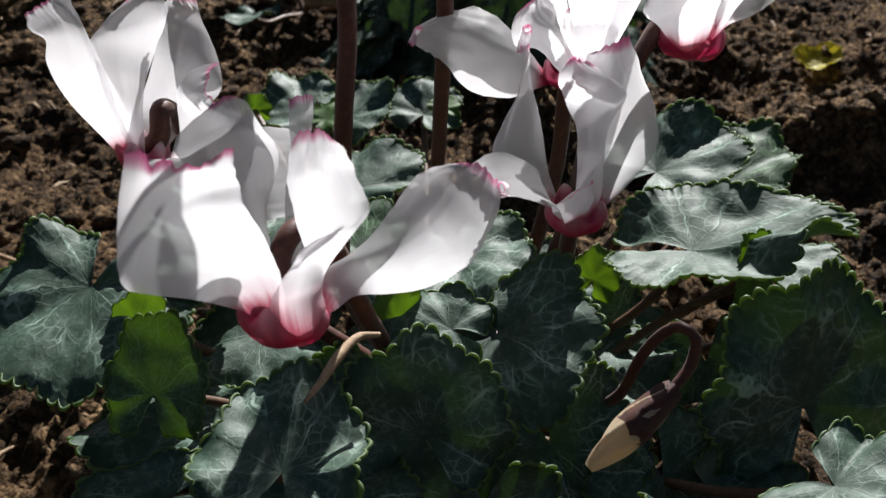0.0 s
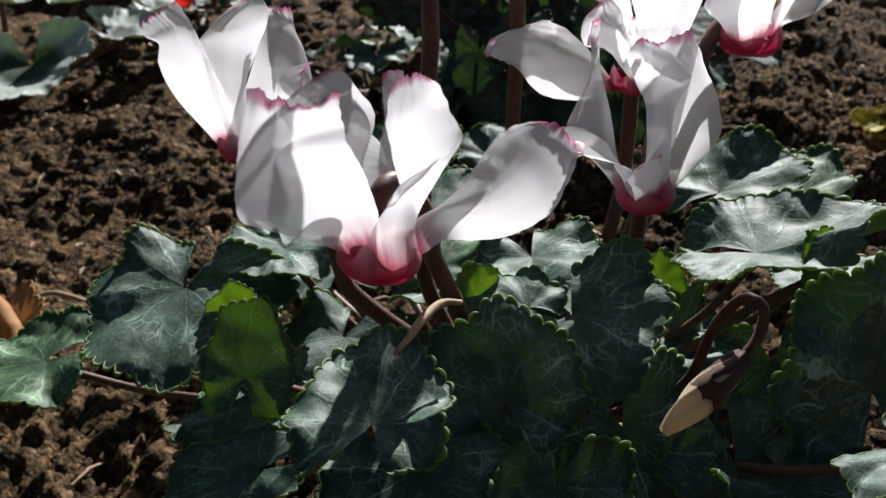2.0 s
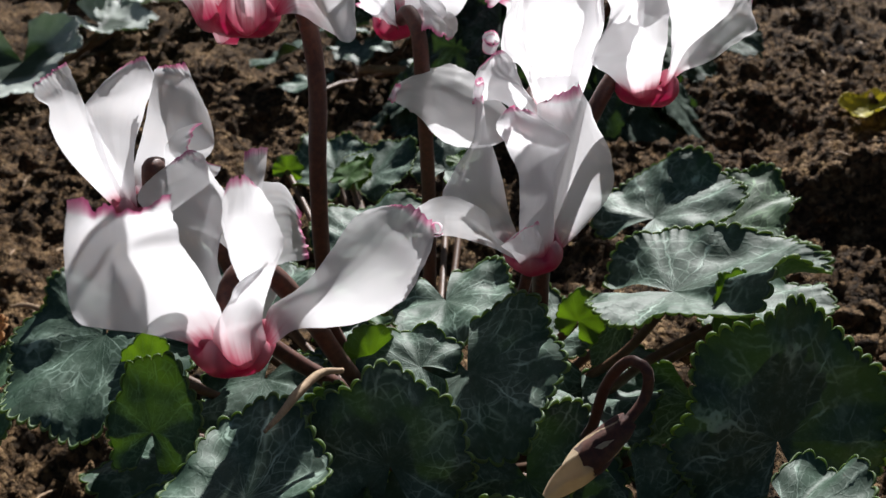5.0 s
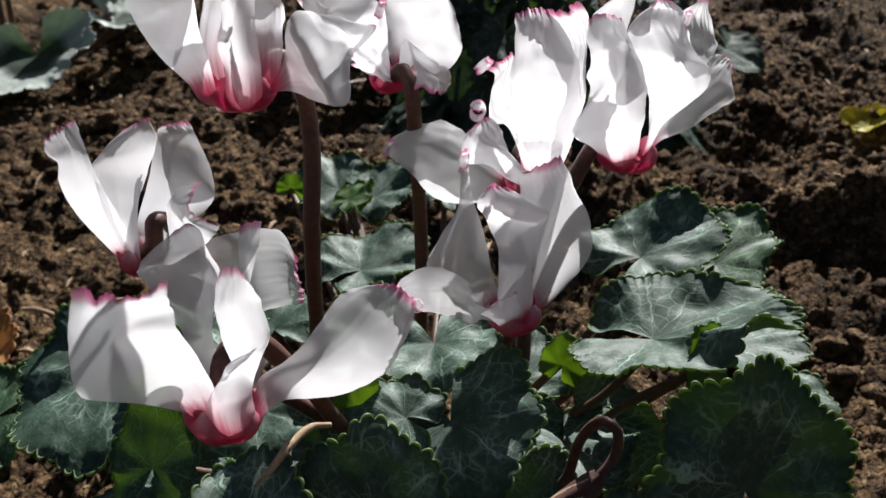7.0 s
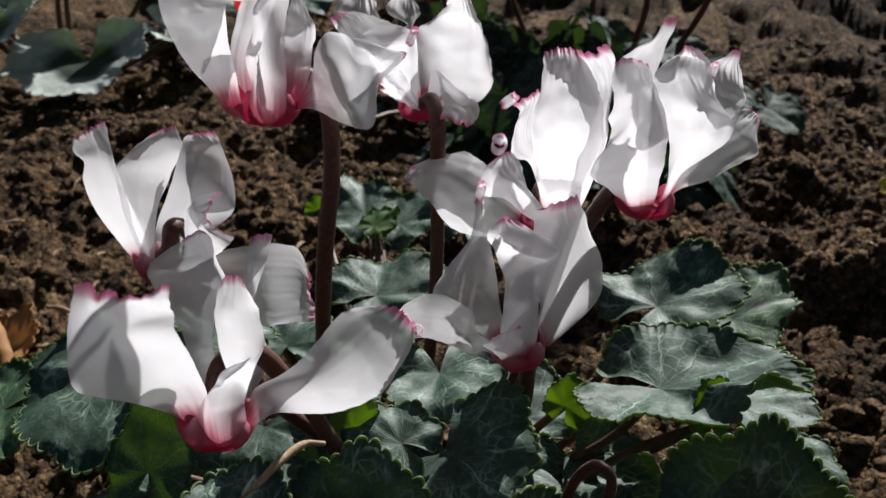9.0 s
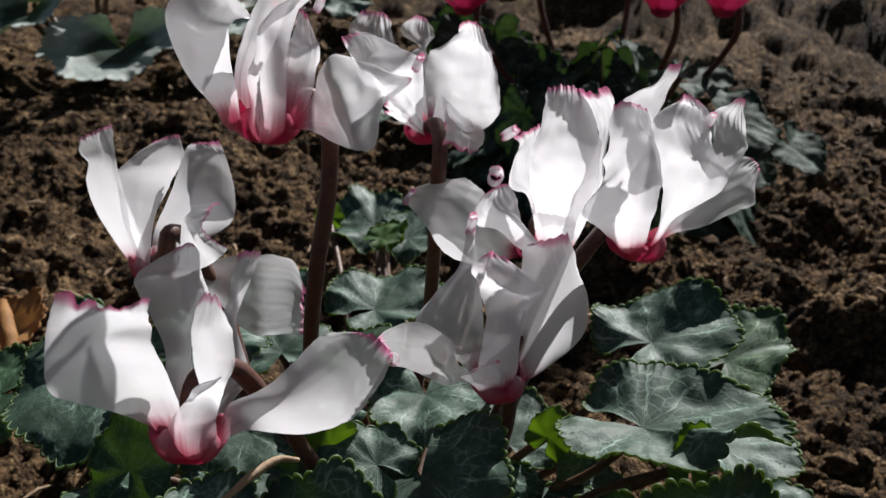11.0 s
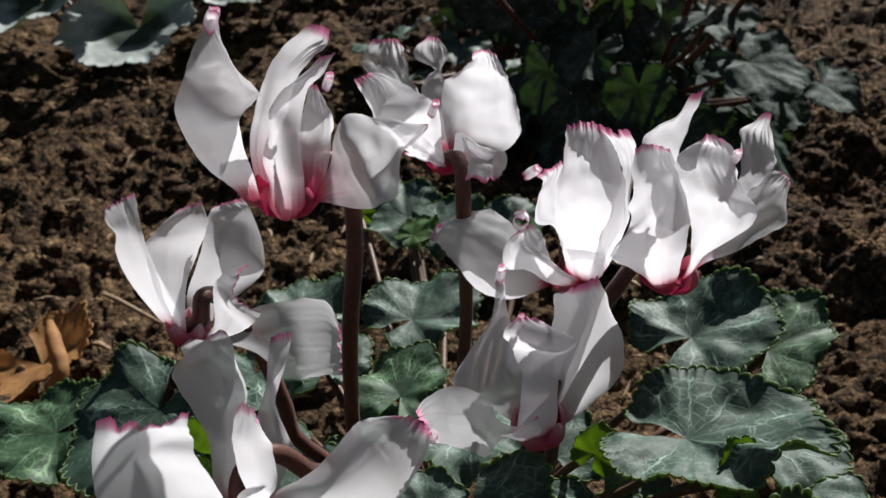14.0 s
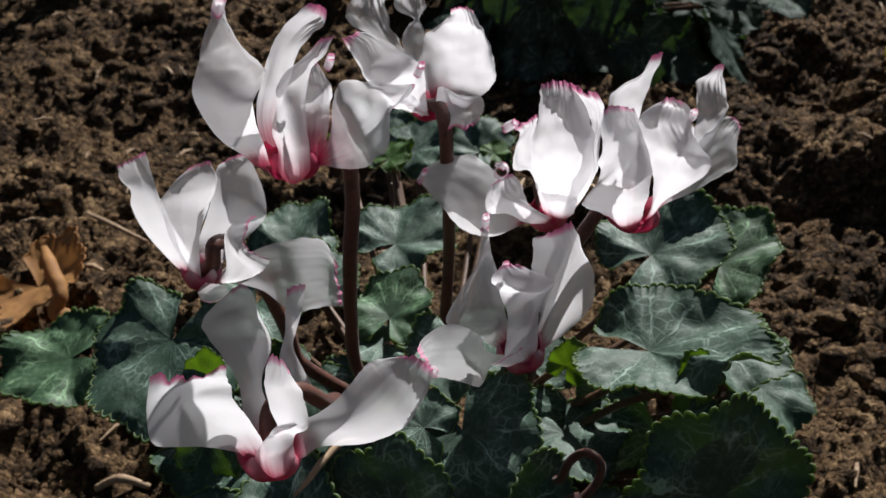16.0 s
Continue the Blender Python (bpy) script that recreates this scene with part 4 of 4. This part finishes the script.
grow_leaf((24, 34, 80), (2, 4, 6), (6, 2, 0), stuff=YOUNG_LEAF)
grow_leaf((-4, -10, 96), (-12, 2, 2), (0, 10, 3))
grow_leaf((-56, -28, 68), (-17, -5, -3), (-2, 8, 3))
grow_leaf((47, -14, 60), (12, -12, 0), (14, 10, 0))
grow_leaf((-7, -29, 86), (-3, 8, 15), (15, 3, 0))
grow_leaf((15, -6, 66), (8, -12, -18), (18, 4, 0))
grow_leaf((2, -24, 64), (-4, -12, -18), (17, 2, 0))
grow_leaf((38, -8, 60), (10, -10, -16), (14, 8, 0))
grow_leaf((-20, 4, 70), (4, -10, -16), (16, 6, 0))
grow_leaf((28, 35, 62), (10, -8, -18), (14, 12, 0))
grow_leaf((-66, 4, 63), (-12, -16, -4), (-14, 12, 0))
grow_leaf((-51, 23, 70), (-6, -16, -6), (16, 0, 0))
grow_leaf((-37, 26, 66), (-10, -14, -3), (14, -6, 0))
grow_leaf((25, 26, 64), (8, -16, 0), (16, 6, 0))
grow_leaf((13, 43, 70), (-6, 16, 4), (14, 4, 0))
grow_leaf((-66, 74, 62), (-6, 16, 4), (14, 4, 0))
grow_leaf((-59, 144, 72), (4, 6, 4), (6, 2, 2), stuff=YOUNG_LEAF)
grow_leaf((-90, 165, 66), (1, 2, 5), (4, 1, 0), stuff=YOUNG_LEAF)
grow_leaf((-14, -10, 97), (0, 2, 6), (5, 2, 0), stuff=YOUNG_LEAF)
grow_leaf((-21, 149, 75), (3, 5, 2), (6, 1, 1), stuff=YOUNG_LEAF)
grow_leaf((58, 27, 85), (-1, 4, 10), (5, 3, 1), stuff=YOUNG_LEAF)
grow_leaf((52, 34, 58), (4, -8, -18), (20, 5, 0))
grow_leaf((76, 24, 62), (12, -4, -7), (3, 9, 0))
grow_leaf((-59, 140, 74), (6, 7, 4), (7, -2, 1), stuff=YOUNG_LEAF)

# the nodding bud
bud_at = Vector((0.021, -0.0295, 0.081))


def make_bud():
    axis = Vector((0.72, 0.48, 0.52)).normalized()
    side = axis.orthogonal().normalized()
    other = axis.cross(side)
    rows, sides = 18, 16
    length = 0.020
    verts = []
    for i in range(rows):
        u = i / (rows - 1)
        r = 0.0026 * math.sin(math.pi * min(1, u * 0.86 + 0.05)) ** 0.8 + 0.0003
        for j in range(sides):
            a = math.tau * j / sides + u * 2.4
            k = 1 + 0.14 * math.cos(5 * (math.tau * j / sides))
            verts.append(axis * length * u + (side * math.cos(a) + other * math.sin(a)) * r * k)
    ob = mesh_object("flower_bud", verts, grid_faces(rows, sides, 0, True), BUD, cyclamen, None, "cream closed flower bud on a hooked brown stem")
    ob.location = bud_at
    end = axis * length
    cap = []
    for i in range(12):
        u = i / 11
        r = 0.0032 * math.cos(u * 1.25) ** 0.6
        for j in range(sides):
            a = math.tau * j / sides
            lobe = 0.10 * math.cos(5 * a) if i else 0.25 * math.cos(5 * a) - 0.1
            rough = 1 + 0.28 * noise.noise(Vector((math.cos(a) * 1.6, math.sin(a) * 1.6, u * 3.0)))
            cap.append(axis * (length * (0.46 + 0.56 * u + 0.10 * lobe)) + (side * math.cos(a) + other * math.sin(a)) * r * (1 + lobe) * rough)
    mesh_object("calyx", cap, grid_faces(12, sides, 0, True), STEM, ob, None, "brown wrinkled calyx")
    tube("flower_stem", [end - axis * 0.001, end + Vector((0.0030, 0.003, 0.0035)), end + Vector((0.0032, 0.004, 0.0085)), end + Vector((0.0002, 0.006, 0.0090)),
                         end + Vector((-0.0040, 0.010, 0.001)), end + Vector((-0.0075, 0.017, -0.015)), end + Vector((-0.014, 0.034, -0.032)), ROOT - bud_at],
         (0.0010, 0.0011, 0.0012, 0.0015), STEM, ob)


make_bud()

# a withered stalk caught among the leaves
tube("withered_stalk", [(-0.0150, -0.0235, 0.1030), (-0.0180, -0.0262, 0.1042), (-0.0205, -0.0320, 0.1040), (-0.0222, -0.0370, 0.1030), (-0.0240, -0.0412, 0.1022)],
     (0.0005, 0.0008, 0.0009, 0.0007, 0.0003), DRY, cyclamen, "thin dry withered stalk", sides=7)

# ---- loose bits of soil, straw and stones ----
def scatter_clods(name, count, small, large, spread, label, category, material, seed):
    rng = random.Random(seed)
    ball = bmesh.new()
    bmesh.ops.create_icosphere(ball, subdivisions=2, radius=1.0)
    base = [v.co.copy() for v in ball.verts]
    tris = [tuple(v.index for v in f.verts) for f in ball.faces]
    ball.free()
    verts, faces = [], []
    for _ in range(count):
        x, y = rng.uniform(spread[0], spread[1]), rng.uniform(spread[2], spread[3])
        r = small + (large - small) * rng.random() ** 4.5
        flat = rng.uniform(0.5, 0.9)
        turn = Matrix.Rotation(rng.uniform(0, 6.28), 3, "Z")
        centre = Vector((x, y, soil_height(x, y) + r * flat * 0.35))
        off = Vector((rng.random() * 50, rng.random() * 50, 0))
        start = len(verts)
        for c in base:
            k = 1 + 0.65 * noise.noise(c * 1.4 + off) + 0.55 * noise.noise(c * 3.1 + off)
            q = turn @ Vector((c.x * k * 1.15, c.y * k, c.z * k * flat))
            verts.append(centre + q * r)
        faces += [tuple(start + i for i in f) for f in tris]
    ob = mesh_object(name, verts, faces, material)
    return tagged(ob, label, category, kind="stuff")


scatter_clods("soil_clods", 7500, 0.0008, 0.0062, (-0.55, 0.45, -0.05, 0.75), "brown crumbly clods of earth lying on the soil", "soil", SOIL, 5)


def scatter_straw(count, seed):
    rng = random.Random(seed)
    verts, faces = [], []
    for _ in range(count):
        x, y = rng.uniform(-0.45, 0.40), rng.uniform(-0.02, 0.65)
        a, length, w = rng.uniform(0, 3.14), rng.uniform(0.004, 0.018), rng.uniform(0.0005, 0.0016)
        d, s = Vector((math.cos(a), math.sin(a), rng.uniform(-0.15, 0.25))), Vector((-math.sin(a), math.cos(a), 0))
        c = Vector((x, y, soil_height(x, y) + 0.003))
        start = len(verts)
        for t, k in ((-0.5, 0.5), (0.0, 1.0), (0.5, 0.3)):
            p = c + d * length * t - Vector((0, 0, 0.10 * length * (2 * t) ** 2))
            for b in range(5):
                q = math.tau * b / 5
                verts.append(p + (s * math.cos(q) + Vector((0, 0, 0.6)) * math.sin(q)) * w * k)
        faces += grid_faces(3, 5, start, True)
    ob = mesh_object("straw_bits", verts, faces, DRY)
    return tagged(ob, "pale dry straw and bark bits strewn on the soil", "straw", kind="stuff")


scatter_straw(240, 8)


def ground_stick(points, radius, label):
    pts = [Vector((x, y, soil_height(x, y) + radius * 0.8 + lift)) for x, y, lift in points]
    ob = tube("dry_stick", pts, (radius * 0.8, radius, radius * 0.7), DRY, None, "", 9)
    return tagged(ob, label, "stick")


ground_stick([(-0.131, 0.018, 0.001), (-0.122, 0.020, 0.004), (-0.112, 0.021, 0.001)], 0.0016, "short pale brown stick lying on the soil")
ground_stick([(-0.145, 0.480, 0.006), (-0.085, 0.490, 0.008), (-0.040, 0.486, 0.004)], 0.0030, "long pale dry stalk lying on the soil")
ground_stick([(-0.240, 0.190, 0.002), (-0.215, 0.170, 0.005), (-0.188, 0.160, 0.002)], 0.0012, "thin dark dry twig lying on the soil")


def fallen_leaf(name, at, heading, across, material, label, seed, lift=0.004, curl=0.35):
    x, y = at[0] * 0.001, at[1] * 0.001
    here = (at[0], at[1], 1000 * (soil_height(x, y) + lift))
    ob = leaf(None, here, heading, across, material, seed, None, wave=0.6, teeth=30, name=name, curl=curl)
    return tagged(ob, label, "leaf")


dry_leaf = fallen_leaf("dry_leaf", (-214, 112), (26, -14, 6), (12, 24, 8), DRY_LEAF, "curled orange-brown dry leaf lying on the soil", 71, 0.010, 0.2)
tube("leaf_stalk", [(-0.203, 0.112, 0.031), (-0.194, 0.102, 0.029), (-0.186, 0.093, 0.024), (-0.187, 0.089, 0.018), (-0.173, 0.088, 0.014)],
     (0.0016, 0.0030, 0.0034, 0.0030, 0.0042, 0.0016), DRY_LEAF, dry_leaf)
fallen_leaf("yellow_leaf", (165, 400), (14, 4, 4), (-3, 12, 3), YELLOW, "small bright yellow fallen leaf on the soil", 72)

# ---- the plants behind ----
def generic_forms(rng, size, lean=0.0):
    """Five upswept petals, each a little different."""
    forms = []
    for k in range(5):
        a = math.tau * k / 5 + rng.uniform(-0.25, 0.25)
        d, s = Vector((math.cos(a), math.sin(a), 0)), Vector((-math.sin(a), math.cos(a), 0))
        up = Vector((lean, 0, 1))
        m = d * rng.uniform(8, 12) + up * rng.uniform(11, 15)
        t = d * rng.uniform(7, 16) + up * rng.uniform(26, 33)
        twist = rng.uniform(-0.5, 0.5)
        w1, w2 = s * rng.uniform(7, 10), (s + d * twist) * rng.uniform(5, 8)
        b, w0 = d * 4 + up * 3, s * 3.5
        forms.append(petal_form(*((tuple((p - w) * size), tuple((p + w) * size), 0.25 * w.length * size, lead * size)
                                  for p, w, lead in ((b, w0, 0), (m, w1, 0), (t, w2, 2)))))
    return forms


def garden_plant(name, x, y, label, leaves, blooms, leaf_stuff, petal_stuff, seed, spread, height, leaf_size, size=1.0, group="", droop=(-0.45, 0.15)):
    rng = random.Random(seed)
    z = soil_height(x, y)
    ob = plant(name, (0, 0, 0), label, "plant", group)
    for k in range(leaves):
        a = math.tau * (k * 0.381966) + rng.uniform(-0.3, 0.3)
        r = spread * math.sqrt((k + 0.6) / leaves)
        at = (1000 * (x + r * math.cos(a)), 1000 * (y + r * math.sin(a)), 1000 * (z + height * (1.1 - 0.75 * r / spread) * rng.uniform(0.8, 1.15)))
        n = leaf_size * rng.uniform(0.75, 1.15)
        head = (n * math.cos(a), n * math.sin(a), n * rng.uniform(*droop))
        side = (-n * math.sin(a), n * math.cos(a), n * rng.uniform(-0.3, 0.3))
        leaf(ob, at, head, side, leaf_stuff, seed * 50 + k, (1000 * x, 1000 * y, 1000 * z), wave=1.0, teeth=26, radius=0.0014)
    for bx, by, bz in blooms:
        at = Vector((bx, by, bz))
        root = Vector((x, y, z))
        stem = [at + Vector((0.002, 0.003, 0.010)), at + Vector((0.006, 0.005, 0.009)), at + Vector((0.008, 0.006, -0.012)),
                at.lerp(root, 0.55) + Vector((0.004, 0.003, 0.0)), root]
        flower(ob, [at] + generic_forms(rng, size), [tuple(p) for p in stem], 0.0017, petal_stuff, size=size, frill=2.2)
    return ob


pink_plant = garden_plant("pink_cyclamen_plant", -0.020, 0.430, "deep pink cyclamen with silver-marbled leaves growing behind", 64,
             [(0.010, 0.362, 0.119), (0.040, 0.380, 0.119), (-0.098, 0.372, 0.106), (-0.070, 0.400, 0.120), (-0.025, 0.440, 0.135)], SILVER_LEAF, PINK_PETAL, 21, 0.088, 0.098, 19, 1.25, droop=(-1.5, -0.5))
for k, (at, heading, across) in enumerate((
        ((48, 334, 80), (24, -14, -10), (12, 19, 6)), ((84, 348, 66), (15, -10, -10), (8, 16, 2)), ((24, 350, 96), (-12, -8, -8), (8, -15, 4)),
        ((62, 360, 54), (12, -14, -12), (14, 10, 0)), ((-30, 345, 76), (-10, -14, -14), (18, -6, 4)), ((30, 385, 82), (18, 8, 2), (-8, 18, 4)),
        ((-5, 340, 60), (2, -12, -18), (18, 2, 0)), ((-55, 350, 62), (-6, -12, -18), (18, -4, 2)), ((20, 330, 40), (6, -10, -18), (17, 4, 0)))):
    leaf(pink_plant, at, heading, across, SILVER_LEAF, 400 + k, (-20, 430, 10), wave=0.8, teeth=26, radius=0.0014)

rng = random.Random(91)
for k in range(34):
    across = (k * 0.618) % 1.0
    high = (k * 0.3819 + rng.uniform(-0.1, 0.1)) % 1.0
    at = (-112 + 140 * across, 372 + 45 * high + rng.uniform(-8, 8), 20 + 72 * high)
    n = rng.uniform(15, 22)
    heading = (n * rng.uniform(-0.5, 0.5), -n * rng.uniform(0.3, 0.65), -n * rng.uniform(0.6, 0.9))
    leaf(pink_plant, at, heading, (n, rng.uniform(-6, 6), rng.uniform(-5, 5)), SILVER_LEAF, 500 + k, (-20, 430, 10), wave=0.9, teeth=24, radius=0.0013)

silver_plant = plant("silver_leaf_plant", (0, 0, 0), "broad silver-grey leaved plant growing low on the soil")
silver_root = (-430, 500, 1000 * soil_height(-0.43, 0.50))
for k, (at, heading, across) in enumerate((
        ((-385, 465, 34), (16, -40, -20), (50, 14, 5)), ((-392, 560, 62), (34, 26, 4), (-20, 30, 4)), ((-448, 443, 56), (-4, -38, -18), (46, -8, 6)),
        ((-470, 480, 58), (-36, -14, -2), (-12, 36, 0)), ((-455, 545, 66), (-20, 34, 6), (-30, -16, 8)), ((-420, 500, 74), (10, 36, 10), (36, -8, 6)),
        ((-500, 530, 44), (-34, 20, -8), (20, 30, 4)), ((-355, 535, 40), (34, 10, -8), (-10, 34, 4)), ((-345, 600, 45), (30, 20, -4), (-16, 28, 4)))):
    leaf(silver_plant, at, heading, across, RING_LEAF, 300 + k, silver_root, wave=0.35, teeth=30, curl=0.18, radius=0.0022)
garden_plant("small_green_plant", -0.150, 0.500, "low green leafy plant growing in the soil behind", 9, [], LEAF, PETAL, 44, 0.07, 0.05, 24)
garden_plant("red_flowering_plant", -0.345, 0.720, "small green plant with bright red flowers far behind", 8,
             [(-0.322, 0.600, 0.040), (-0.335, 0.680, 0.055)], LEAF, RED, 55, 0.08, 0.05, 24, 0.55)
